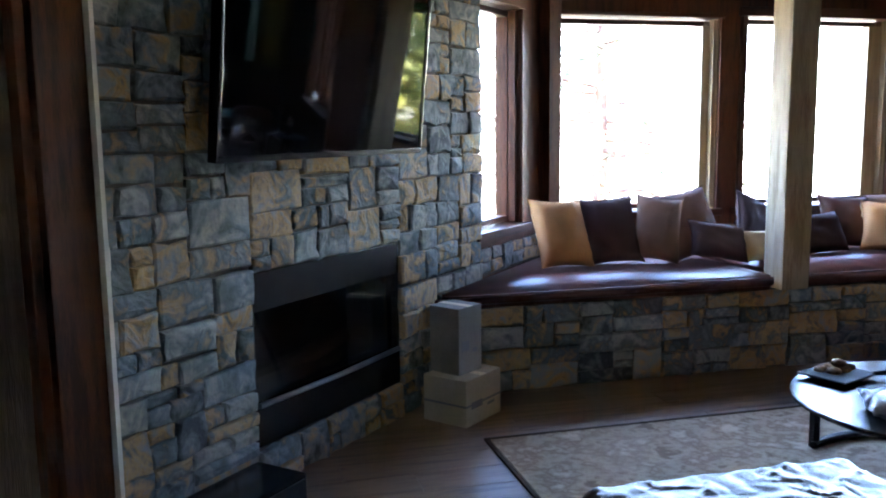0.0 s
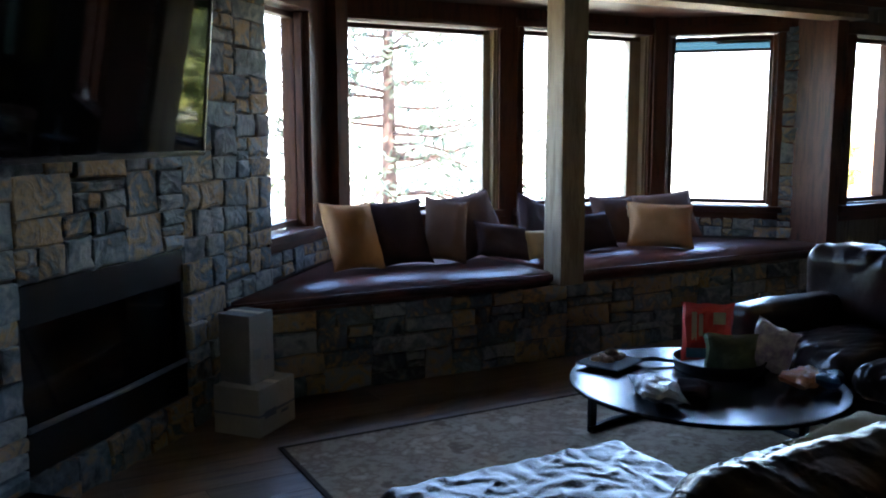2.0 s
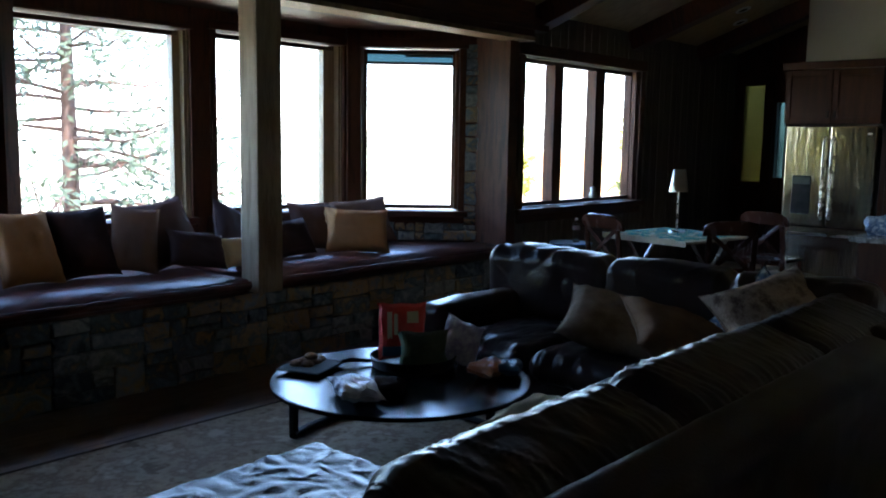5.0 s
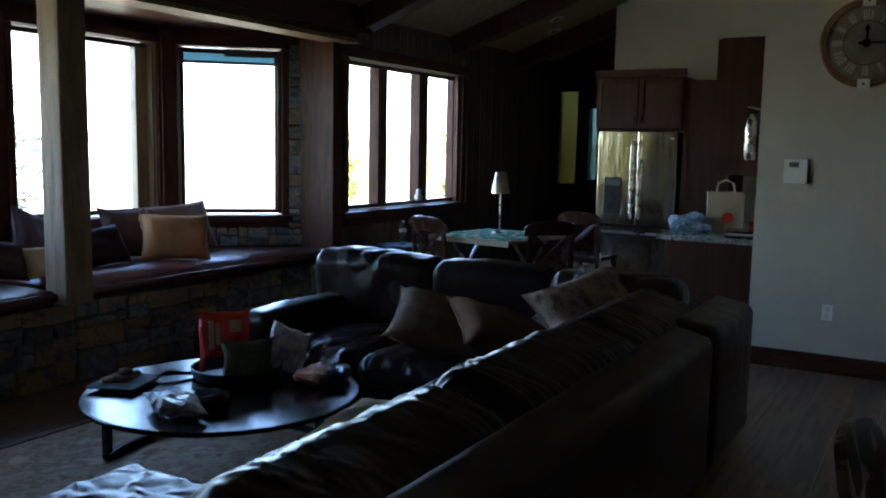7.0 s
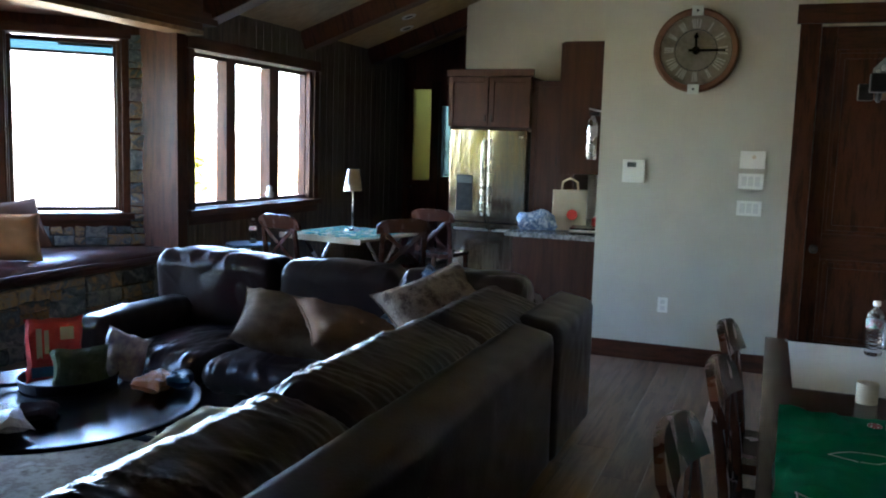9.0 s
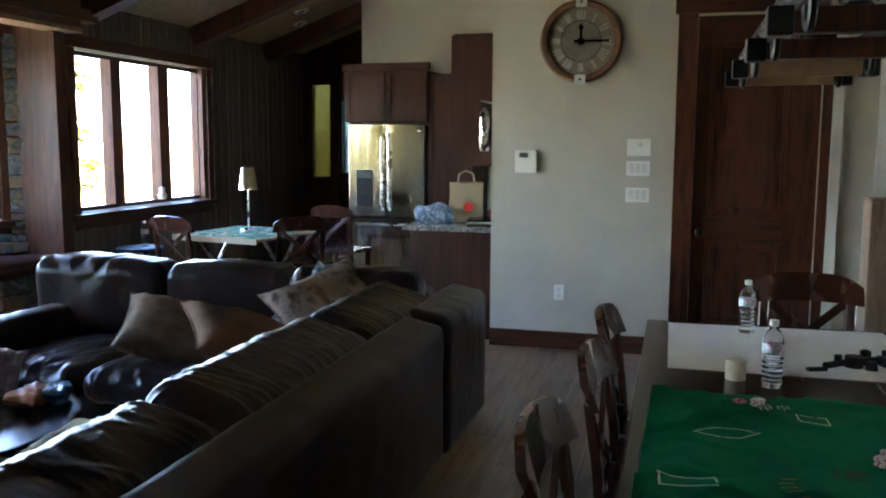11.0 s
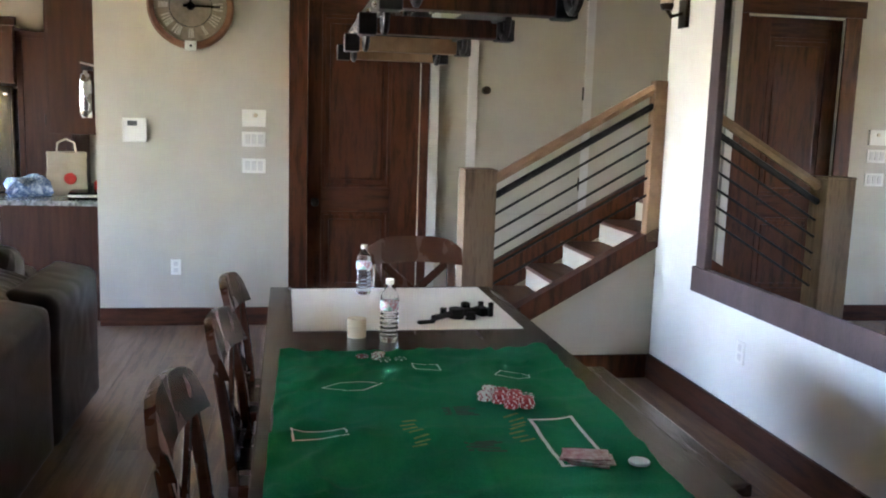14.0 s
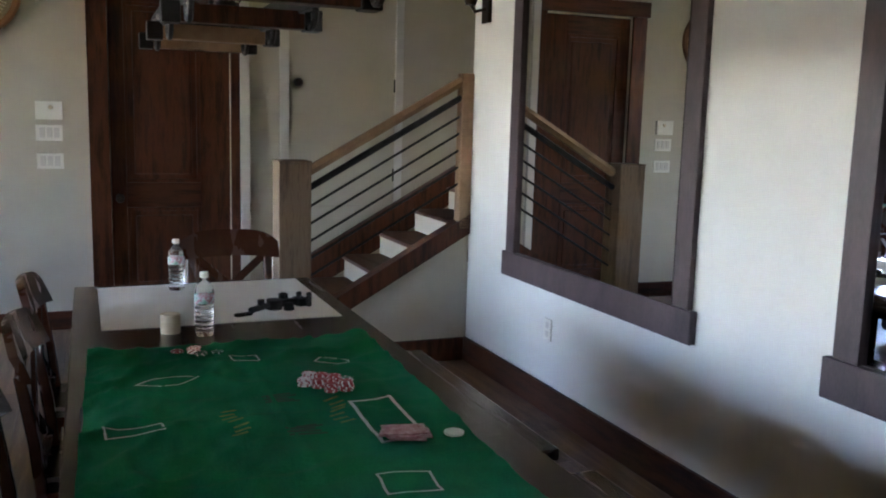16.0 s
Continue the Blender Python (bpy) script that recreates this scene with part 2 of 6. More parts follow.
def wall_cells(x0, x1, z0, z1, thick, holes):
    """A wall in the local x-z plane from y = 0 back to y = thick, with rectangular openings."""
    xs = sorted({x0, x1, *[min(max(h[k], x0), x1) for h in holes for k in (0, 1)]})
    zs = sorted({z0, z1, *[min(max(h[k], z0), z1) for h in holes for k in (2, 3)]})
    bm = bmesh.new()
    grid = {}
    def vert(i, j, k):
        if (i, j, k) not in grid:
            grid[i, j, k] = bm.verts.new((xs[i], k * thick, zs[j]))
        return grid[i, j, k]
    solid = lambda i, j: 0 <= i < len(xs) - 1 and 0 <= j < len(zs) - 1 and not any(h[0] <= (xs[i] + xs[i + 1]) / 2 <= h[1] and h[2] <= (zs[j] + zs[j + 1]) / 2 <= h[3] for h in holes)
    for i in range(len(xs) - 1):
        for j in range(len(zs) - 1):
            if not solid(i, j):
                continue
            bm.faces.new((vert(i, j, 0), vert(i + 1, j, 0), vert(i + 1, j + 1, 0), vert(i, j + 1, 0)))
            bm.faces.new((vert(i, j, 1), vert(i, j + 1, 1), vert(i + 1, j + 1, 1), vert(i + 1, j, 1)))
            for (di, dj, c) in ((-1, 0, ((i, j), (i, j + 1))), (1, 0, ((i + 1, j + 1), (i + 1, j))), (0, -1, ((i + 1, j), (i, j))), (0, 1, ((i, j + 1), (i + 1, j + 1)))):
                if not solid(i + di, j + dj):
                    (a, b), (c2, d) = c
                    bm.faces.new((vert(a, b, 0), vert(c2, d, 0), vert(c2, d, 1), vert(a, b, 1)))
    bmesh.ops.recalc_face_normals(bm, faces=bm.faces)
    return bm


def split_rect(x0, x1, z0, z1, rng, w=0.34, h=0.17, out=None):
    """Cuts a rectangle into uneven ashlar blocks."""
    out = [] if out is None else out
    dx, dz = x1 - x0, z1 - z0
    if dx > w * rng.uniform(0.6, 1.5) and dx / w > dz / h * 0.8:
        c = x0 + dx * rng.uniform(0.3, 0.7)
        split_rect(x0, c, z0, z1, rng, w, h, out), split_rect(c, x1, z0, z1, rng, w, h, out)
    elif dz > h * rng.uniform(0.65, 1.5):
        c = z0 + dz * rng.uniform(0.38, 0.62)
        split_rect(x0, x1, z0, c, rng, w, h, out), split_rect(x0, x1, c, z1, rng, w, h, out)
    else:
        out.append((x0, x1, z0, z1))
    return out


def stones(parent, rects, seed, w=0.34, h=0.17, limit=290):
    rng = random.Random(seed)
    cells = [c for r in rects for c in split_rect(*r, rng, w, h)]
    for x0, x1, z0, z1 in cells[:limit]:
        g = 0.004
        cx, cz = (x0 + x1) / 2, (z0 + z1) / 2
        j = lambda a: rng.uniform(-a, a)
        xa, xb, za, zb = x0 + g, x1 - g, z0 + g, z1 - g
        xm, zm = cx + j(0.2) * (x1 - x0), cz + j(0.2) * (z1 - z0)
        ring = [(xa, za), (xm, za), (xb, za), (xb, zm), (xb, zb), (xm, zb), (xa, zb), (xa, zm)]
        e = min(0.011, 0.07 * min(x1 - x0, z1 - z0))
        out = [(x + j(e) + (0.25 * e if i % 2 else 0) * (cx - x), z + j(e)) for i, (x, z) in enumerate(ring)]
        d = 0.02 + rng.uniform(0, 0.018)
        tilt_x, tilt_z = j(0.03), j(0.05)
        bm = bmesh.new()
        back = [bm.verts.new((x - cx, 0.02, z - cz)) for x, z in out]
        mid = [bm.verts.new((x - cx, -d * 0.75, z - cz)) for x, z in out]
        fr = [bm.verts.new(((x - cx) * (1 - rng.uniform(0.004, 0.012) / max(0.03, abs(x - cx))), -d + j(0.005) + tilt_x * (x - cx) + tilt_z * (z - cz), (z - cz) * (1 - rng.uniform(0.004, 0.012) / max(0.03, abs(z - cz))))) for x, z in out]
        c = bm.verts.new((j(0.2) * (x1 - x0), -d - rng.uniform(0.0, 0.01), j(0.2) * (z1 - z0)))
        for i in range(8):
            n2 = (i + 1) % 8
            bm.faces.new((back[i], back[n2], mid[n2], mid[i]))
            bm.faces.new((mid[i], mid[n2], fr[n2], fr[i]))
            bm.faces.new((fr[i], fr[n2], c))
        ob = part("stone", bm, M_STONE, parent)
        ob.location = (cx, 0, cz)


# ---- floor ----
floor = structure("floor", boxes((-3.3, 12.6, -5.2, 7.2, -0.2, -0.012)), M_MORTAR, label="dark brown wide-plank hardwood floor", category="floor")

# ---- fireplace wall and bay ----
FIRE = pose(0.832, 3.614, 0, 0, 0, 46.08)
BAY_L, BAY_B, BAY_R = FIRE, pose(3.12, 6.0, 0), pose(6.2, 6.0, 0, 0, 0, -46.08)
W1 = (2.16, 2.875, 0.9, 2.38)
W2 = (0.045, 1.395, 0.92, 2.385)
W3 = (1.63, 2.985, 0.92, 2.405)
W4 = (0.112, 1.02, 0.9, 2.405)
W5 = (7.31, 9.457, 0.93, 2.36)
HEARTH = (0.0, 1.16, 0.19, 0.97)
wall_fire = structure("wall_fireplace", wall_cells(-0.78, 2.14, 0, 4.6, 0.5, [HEARTH]), M_MORTAR, FIRE, "stone-clad chimney wall of grey and tan blocks", "wall")
wall_bay_l = structure("wall_bay_west", wall_cells(2.14, 3.5, 0, 2.6, 0.18, [W1]), M_DARKWOOD, FIRE @ pose(0, 0.06, 0), "dark wood bay wall with stone dado", "wall")
wall_bay_b = structure("wall_bay_north", wall_cells(-0.2, 3.3, 0, 2.6, 0.18, [W2, W3]), M_DARKWOOD, BAY_B, "dark wood bay wall between two large windows", "wall")
wall_bay_r = structure("wall_bay_east", wall_cells(-0.2, 1.6, 0, 2.6, 0.18, [W4]), M_DARKWOOD, BAY_R, "dark wood bay wall with stone strip", "wall")
wall_north = structure("wall_north", wall_cells(7.12, 12.0, 0, 2.76, 0.18, [W5]), M_MORTAR, pose(0, 4.83, 0), "dark vertical barn-board wall with triple window", "wall")
structure("bay_ceiling", boxes((1.4, 7.4, 4.62, 6.3, 2.56, 2.66)), M_DARKWOOD_X, label="dark stained wood bay ceiling", category="ceiling")


def window(name, m, x0, x1, z0, z1, label, mullions=(), jamb=M_FRAMEWOOD, rail=None, depth=0.18, casing=0.1, stile=0.045):
    w = thing(name, m, label, "window", kind="structure")
    e = 0.012
    part("window_frame", boxes((x0 + e, x0 + 0.045, 0.07, 0.15, z0 + e, z1 - e), (x1 - stile, x1 - e, 0.07, 0.15, z0 + e, z1 - e), bevel=0.004), jamb, w)
    part("screen_track", boxes((x1 - 0.04, x1 - e, 0.01, 0.068, z0 + e, z1 - e), bevel=0.004), jamb, w)
    part("window_rail", boxes((x0 + 0.045, x1 - 0.045, 0.07, 0.15, z0 + e, z0 + 0.05), (x0 + 0.045, x1 - 0.045, 0.07, 0.15, z1 - 0.05, z1 - e), bevel=0.004), M_DARKWOOD_X, w)
    part("jamb_lining", boxes((x0 + 0.002, x0 + e, 0.0, depth, z0, z1), (x1 - e, x1 - 0.002, 0.0, depth, z0, z1)), jamb, w)
    for a, b in mullions:
        part("mullion", boxes((a, b, 0.03, 0.15, z0 + 0.05, z1 - 0.05), bevel=0.004), M_DARKWOOD, w)
    if rail:
        part("transom_bar", boxes((x0 + 0.045, x1 - 0.045, 0.06, 0.14, rail - 0.012, rail + 0.012), bevel=0.003), M_DARKWOOD_X, w)
    c = casing
    part("casing", boxes((x0 - c, x0, -0.03, -0.002, z0, z1), bevel=0.004), M_DARKWOOD, w)
    part("casing", boxes((x1, x1 + c, -0.03, -0.002, z0, z1), bevel=0.004), M_DARKWOOD, w)
    part("head_casing", boxes((x0 - c - 0.02, x1 + c + 0.02, -0.04, -0.002, z1, z1 + c + 0.02), bevel=0.005), M_DARKWOOD_X, w)
    part("window_sill", boxes((x0 - c - 0.03, x1 + c + 0.03, -0.075, 0.02, z0 - 0.055, z0), bevel=0.006), M_DARKWOOD_X, w)
    part("apron", boxes((x0 - c, x1 + c, -0.026, -0.002, z0 - 0.14, z0 - 0.055), bevel=0.004), M_DARKWOOD_X, w)
    edges = [x0 + 0.045, *[q for ab in mullions for q in ab], x1 - stile]
    for a, b in zip(edges[::2], edges[1::2]):
        p = part("pane", boxes((a, b, 0.105, 0.109, z0 + 0.05, rail or z1 - 0.05)), M_PANE, w)
        p.visible_shadow = False
        if rail:
            p = part("transom_pane", boxes((a, b, 0.105, 0.109, rail, z1 - 0.05)), M_BLUEPANE, w, "blue tinted transom glass")
            p.visible_shadow = False
    return w


window("window_1", FIRE @ pose(0, 0.06, 0), *W1, "narrow casement window in dark wood frame", casing=0.02, jamb=M_DARKWOOD)
window("window_2", BAY_B, *W2, "large bay window with bare daylight, wood frame", casing=0.01, stile=0.1)
window("window_3", BAY_B, *W3, "large bay window behind the timber post", casing=0.05, stile=0.165)
window("window_4", BAY_R, *W4, "bay window in dark wood frame with transom bar", rail=2.27, jamb=M_DARKWOOD, casing=0.06, stile=0.065)
window("window_5", pose(0, 4.83, 0), *W5, "triple casement window in dark wood frame", mullions=((7.868, 8.02), (8.622, 8.80)), jamb=M_DARKWOOD, casing=0.09)

for x_, a_ in ((3.1, 23), (6.2, -23)):
    structure("bay_corner_post", boxes((-0.06, 0.06, -0.075, 0.05, 0.6, 2.56), bevel=0.006), M_DARKWOOD, pose(x_, 5.98, 0, 0, 0, a_), "dark wood corner post between bay windows", "post")

# ---- bench base in stone ----
bench_base = structure("bench_base", boxes((1.88, 7.1, 4.72, 5.2, 0, 0.52), (2.4, 6.8, 5.2, 5.7, 0, 0.52), (2.8, 6.45, 5.7, 6.0, 0, 0.52)), M_MORTAR, label="stone-faced window seat base", category="window seat")

# ---- ceilings ----
K = 0.363
def sloped(x0, x1, y0, y1, t=0.15):
    bm = bmesh.new()
    z = lambda y: 2.75 + K * (4.83 - y)
    vs = [bm.verts.new((x, y, z(y) + d)) for d in (0, t) for x, y in ((x0, y0), (x1, y0), (x1, y1), (x0, y1))]
    for f in ((3, 2, 1, 0), (4, 5, 6, 7), (0, 1, 5, 4), (1, 2, 6, 5), (2, 3, 7, 6), (3, 0, 4, 7)):
        bm.faces.new([vs[i] for i in f])
    return bm
structure("ceiling", sloped(-3.2, 12.4, 0.6, 5.05), M_CEILBOARD, label="sloped board ceiling", category="ceiling")
ZR = 2.75 + K * (4.83 - 0.6)
structure("ceiling_flat", boxes((-3.2, 12.4, -5.1, 0.6, ZR, ZR + 0.15)), M_CEIL, label="flat painted ceiling", category="ceiling")
structure("roof_cap", boxes((1.4, 7.4, 4.9, 6.25, 2.9, 3.0)), M_DARKWOOD_X, label="bay roof", category="roof")
for i, x in enumerate((3.5, 5.45, 7.4, 9.24, 10.88)):
    bm = bmesh.new()
    box(bm, x - 0.09, x + 0.09, 0, 4.5, -0.2, 0.03, 0.008)
    ob = structure("rafter", bm, M_DARKWOOD, pose(0, 4.83, 2.75, -math.degrees(math.atan(K)), 0, 0) @ pose(0, -4.5, 0), "dark exposed ceiling rafter", "beam")

# ---- clock wall, stair wall, mirror wall, outer walls ----
wall_clock = structure("wall_east", wall_cells(-1.17, 4.6, 0, 4.4, 0.14, [(0.31, 1.14, 0, 2.46), (1.573, 2.416, 0.855, 2.9)]), M_PLASTER, pose(7.37, 0, 0, 0, 0, -90), "beige plaster wall with clock and switches", "wall")
structure("wall_kitchen_return", boxes((7.515, 10.75, 1.03, 1.17, 0, 4.4)), M_PLASTER, label="beige kitchen return wall", category="wall")
structure("wall_kitchen_east", boxes((10.75, 10.9, 1.0, 3.48, 0, 4.4)), M_PLASTER, label="beige wall behind the refrigerator", category="wall")
structure("wall_hall_end", wall_cells(-5.0, 5.1, 0, 4.4, 0.15, [(-4.7, -4.36, 1.06, 2.38), (-4.25, -4.13, 1.15, 2.12)]), M_DARKWOOD, pose(12.0, 0, 0, 0, 0, -90), "dark hall end wall", "wall")
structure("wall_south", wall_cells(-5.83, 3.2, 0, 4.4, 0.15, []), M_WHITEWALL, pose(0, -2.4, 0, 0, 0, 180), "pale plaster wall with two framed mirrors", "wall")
structure("wall_stair_south", boxes((5.68, 12.0, -5.1, -4.6, 0, 4.4)), M_PLASTER, label="beige stairwell wall", category="wall")
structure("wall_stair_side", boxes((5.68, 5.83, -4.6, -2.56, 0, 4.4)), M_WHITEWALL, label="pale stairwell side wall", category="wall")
wall_west = structure("wall_west", wall_cells(-2.55, -0.32, 0, 4.4, 0.15, []), M_PLASTER, pose(-3.0, 0, 0, 0, 0, 90), "plain beige plaster wall", "wall")
structure("gable", boxes((1.2, 12.2, 4.86, 5.0, 2.77, 3.0)), M_BARN, label="dark board frieze above the windows", category="wall")

# ---- outside ----
def ground_mesh():
    bm = bmesh.new()
    nx = 40
    vs = []
    for i in range(nx + 1):
        for j in range(nx + 1):
            x, y = -400 + 800 * i / nx, -400 + 800 * j / nx
            r = math.hypot(x - 4, y)
            h = -3.2 + max(0, r - 60) * 0.02 + 3 * noise.noise(Vector((x / 90, y / 90, 0))) * min(1, r / 80)
            vs.append(bm.verts.new((x, y, h)))
    for i in range(nx):
        for j in range(nx):
            a = i * (nx + 1) + j
            bm.faces.new((vs[a], vs[a + nx + 1], vs[a + nx + 2], vs[a + 1]))
    return bm
M_GRASS = material("dry_grass", [(0.3, 0.27, 0.16), (0.42, 0.38, 0.25)], 0.95, 0.3, 0.2, fine=4)
structure("ground", ground_mesh(), M_GRASS, label="pale dry grass ground outside", category="ground", smooth=True)


eave = thing("roof_eave", BAY_R, "dark wood roof eave outside the bay window", "eave", kind="structure")
part("fascia", boxes((0.5, 1.8, 1.0, 1.06, 2.42, 2.66), bevel=0.006), M_DARKWOOD_X, eave)
part("soffit", boxes((0.5, 1.8, 0.2, 1.0, 2.62, 2.66)), M_DARKWOOD_X, eave)
part("bracket", boxes((0.5, 0.6, 0.25, 0.98, 2.46, 2.62), bevel=0.01), M_DARKWOOD, eave)

# ---- timber post and header beam of the bay ----
post = tagged(mesh_ob("timber_post", boxes((4.16, 4.36, 4.62, 4.82, 0.52, 2.46), bevel=0.012), M_POST), "weathered grey-tan square timber post on the window seat", "post")
structure("header_beam", boxes((1.75, 7.2, 4.63, 4.86, 2.5, 2.8), bevel=0.01), M_DARKWOOD_X, label="dark timber header beam over the window seat", category="beam")
# Lighter strip added for the beam's underside, its window light put into the colour.
structure("header_trim", boxes((1.75, 7.2, 4.62, 4.86, 2.46, 2.497), bevel=0.006), M_RAILWOOD, label="lighter timber strip for the window-lit underside of the header beam", category="trim")
structure("corner_column", boxes((7.0, 7.13, 4.75, 5.15, 0.0, 2.8), bevel=0.008), M_DARKWOOD, label="dark wood corner column at the end of the bay", category="column")

# ---- left of the chimney: cased opening ----
structure("trim_strip", boxes((-0.8, -0.782, -0.105, 0.05, 0, 3.6)), M_WHITE, FIRE, "pale metal edge strip beside the stone", "trim")
structure("door_casing", boxes((-0.99, -0.8, -0.08, 0.05, 0, 3.4), (-1.03, -0.99, -0.05, 0.05, 0, 3.4), bevel=0.006), M_DARKWOOD, FIRE, "dark stained door casing beside the chimney", "trim")
structure("wall_chimney_side", boxes((-5.7, -1.03, 0.0, 0.12, 0, 4.4)), M_BARN, FIRE, "dark board wall beside the chimney", "wall")

# ---- more materials ----
M_CREAMCARD = material("cardboard_cream", [(0.4, 0.36, 0.28), (0.5, 0.45, 0.36)], 0.8, 4, 0.05)
M_CARD = material("cardboard_grey", [(0.2, 0.19, 0.18), (0.27, 0.26, 0.245)], 0.8, 4, 0.05)
M_CARDEDGE = material("grey_print", [(0.16, 0.17, 0.19), (0.22, 0.22, 0.24)], 0.7, 8, 0.02)
M_RUG = material("faded_rug", [(0.2, 0.135, 0.085), (0.44, 0.34, 0.225), (0.27, 0.19, 0.125), (0.52, 0.41, 0.28)], 0.95, 4.5, 0.4, fine=26, spec=0.1, detail=8)
M_RUGEDGE = material("rug_binding", [(0.05, 0.035, 0.025), (0.09, 0.065, 0.045)], 0.95, 20, 0.3, spec=0.1)
def fabric(name, c, k=0.75):
    return material(name, [tuple(v * k for v in c), c], 0.9, 5, 0.25, fine=220, spec=0.15)
M_GOLD = fabric("mustard_linen", (0.5, 0.25, 0.1))
M_PLUM = fabric("plum_brown_linen", (0.06, 0.034, 0.032))
M_TAUPE = fabric("taupe_linen", (0.19, 0.11, 0.075))
M_MOCHA = fabric("mocha_linen", (0.13, 0.075, 0.06))
M_SAND = fabric("sand_linen", (0.52, 0.38, 0.22))
M_FUR = material("taupe_plush", [(0.13, 0.09, 0.06), (0.27, 0.2, 0.14)], 0.95, 9, 0.6, fine=180, spec=0.1)
M_COCOA = material("cocoa_plush", [(0.16, 0.09, 0.05), (0.26, 0.155, 0.09)], 0.95, 6, 0.4, fine=160, spec=0.1)
M_DAMASK = material("marbled_plush", [(0.1, 0.065, 0.05), (0.36, 0.27, 0.2), (0.16, 0.11, 0.085)], 0.9, 11, 0.5, fine=120, spec=0.1, detail=8)
M_OLIVE = fabric("khaki_cotton", (0.3, 0.25, 0.15))
M_FELT = material("green_baize", [(0.0, 0.135, 0.06), (0.008, 0.22, 0.098)], 0.95, 3, 0.2, fine=160, spec=0.1)
M_CHALK = material("white_print", [(0.6, 0.62, 0.55), (0.7, 0.72, 0.64)], 0.9, 20, 0.0)
M_GILT = material("faded_gold_print", [(0.1, 0.2, 0.05), (0.22, 0.27, 0.06)], 0.9, 30, 0.0)
M_DARKPRINT = material("dark_print", [(0.002, 0.075, 0.035), (0.008, 0.095, 0.045)], 0.9, 30, 0.0)
M_PAPER = material("white_paper", [(0.72, 0.7, 0.66), (0.78, 0.76, 0.72)], 0.7, 3, 0.04)
M_CREAM = material("cream_tape", [(0.66, 0.56, 0.38), (0.74, 0.64, 0.46)], 0.6, 14, 0.04)
M_CHAIRWOOD = material("cherry_chair_wood", [(0.055, 0.019, 0.01), (0.08, 0.028, 0.015)], 0.27, 2.5, 0.01, stretch=(5, 5, 2), fine=25, spread=0.03)
M_RED = material("red_foil", [(0.72, 0.03, 0.02), (0.8, 0.07, 0.04)], 0.4, 10, 0.2)
M_GREENFOIL = material("dull_green_foil", [(0.09, 0.12, 0.06), (0.15, 0.18, 0.09)], 0.45, 10, 0.2)
M_CLEARBAG = material("cloudy_plastic", [(0.4, 0.4, 0.42), (0.6, 0.6, 0.62)], 0.25, 16, 0.6)
M_LILAC = material("lilac_bag", [(0.28, 0.22, 0.36), (0.6, 0.56, 0.55)], 0.4, 14, 0.4)
M_ORANGE = material("orange_foil", [(0.5, 0.13, 0.03), (0.6, 0.22, 0.06)], 0.35, 14, 0.3)
M_BLUEFOIL = material("blue_foil", [(0.03, 0.09, 0.16), (0.06, 0.16, 0.26)], 0.35, 14, 0.3)
M_COOKIE = material("baked_dough", [(0.2, 0.1, 0.05), (0.42, 0.26, 0.15)], 0.85, 30, 0.4)
M_KRAFT = material("kraft_paper", [(0.5, 0.39, 0.24), (0.58, 0.46, 0.3)], 0.8, 6, 0.2)
M_CHECK = material("blue_check_cloth", [(0.5, 0.58, 0.66), (0.09, 0.16, 0.3), (0.55, 0.62, 0.68)], 0.9, 22, 0.3, fine=60)
M_PUZZLE = material("puzzle_print", [(0.02, 0.15, 0.26), (0.04, 0.34, 0.32), (0.4, 0.5, 0.3), (0.02, 0.08, 0.2)], 0.9, 28, 0.2, spec=0.0)
M_LIGHTWOOD = material("pale_card_table", [(0.5, 0.42, 0.28), (0.6, 0.5, 0.35)], 0.85, 3, 0.05, stretch=(1, 8, 8), spec=0.0)
M_SHADE = material("linen_lampshade", [(0.55, 0.45, 0.3), (0.65, 0.55, 0.4)], 0.85, 8, 0.1)
M_BRASS = material("pale_brass", [(0.55, 0.46, 0.32), (0.66, 0.56, 0.4)], 0.36, 10, 0.02, metal=1.0)
M_BRONZE = material("oil_rubbed_bronze", [(0.02, 0.014, 0.01), (0.045, 0.03, 0.02)], 0.4, 10, 0.05, metal=0.8)
M_CLOCKFACE = material("aged_clock_face", [(0.13, 0.1, 0.065), (0.24, 0.2, 0.14), (0.17, 0.14, 0.09)], 0.6, 4, 0.15, fine=30)
M_CLOCKWOOD = material("clock_rim_wood", [(0.14, 0.06, 0.025), (0.24, 0.11, 0.05)], 0.5, 5, 0.1)
M_IVORY = material("ivory_plastic", [(0.82, 0.8, 0.72), (0.86, 0.84, 0.76)], 0.35, 10, 0.0)
M_LCD = material("grey_display", [(0.06, 0.07, 0.06), (0.09, 0.1, 0.085)], 0.3, 10, 0.0)
M_PURPLEWOOD = material("umber_mirror_wood", [(0.04, 0.022, 0.022), (0.075, 0.043, 0.042)], 0.5, 2.5, 0.1, stretch=(6, 6, 2), fine=24)
M_CHIPRED = material("red_clay_chip", [(0.3, 0.02, 0.025), (0.4, 0.04, 0.04)], 0.5, 20, 0.0)
M_CHIPWHITE = material("white_clay_chip", [(0.7, 0.7, 0.68), (0.78, 0.78, 0.76)], 0.5, 20, 0.0)
M_CARDBACK = material("rose_card_back", [(0.42, 0.16, 0.16), (0.6, 0.4, 0.38)], 0.5, 60, 0.0)
M_WATER = bpy.data.materials.new("clear_bottle_plastic")
M_WATER.use_nodes = True
_b = M_WATER.node_tree.nodes["Principled BSDF"]
_b.inputs["Base Color"].default_value = (0.96, 0.98, 0.99, 1)
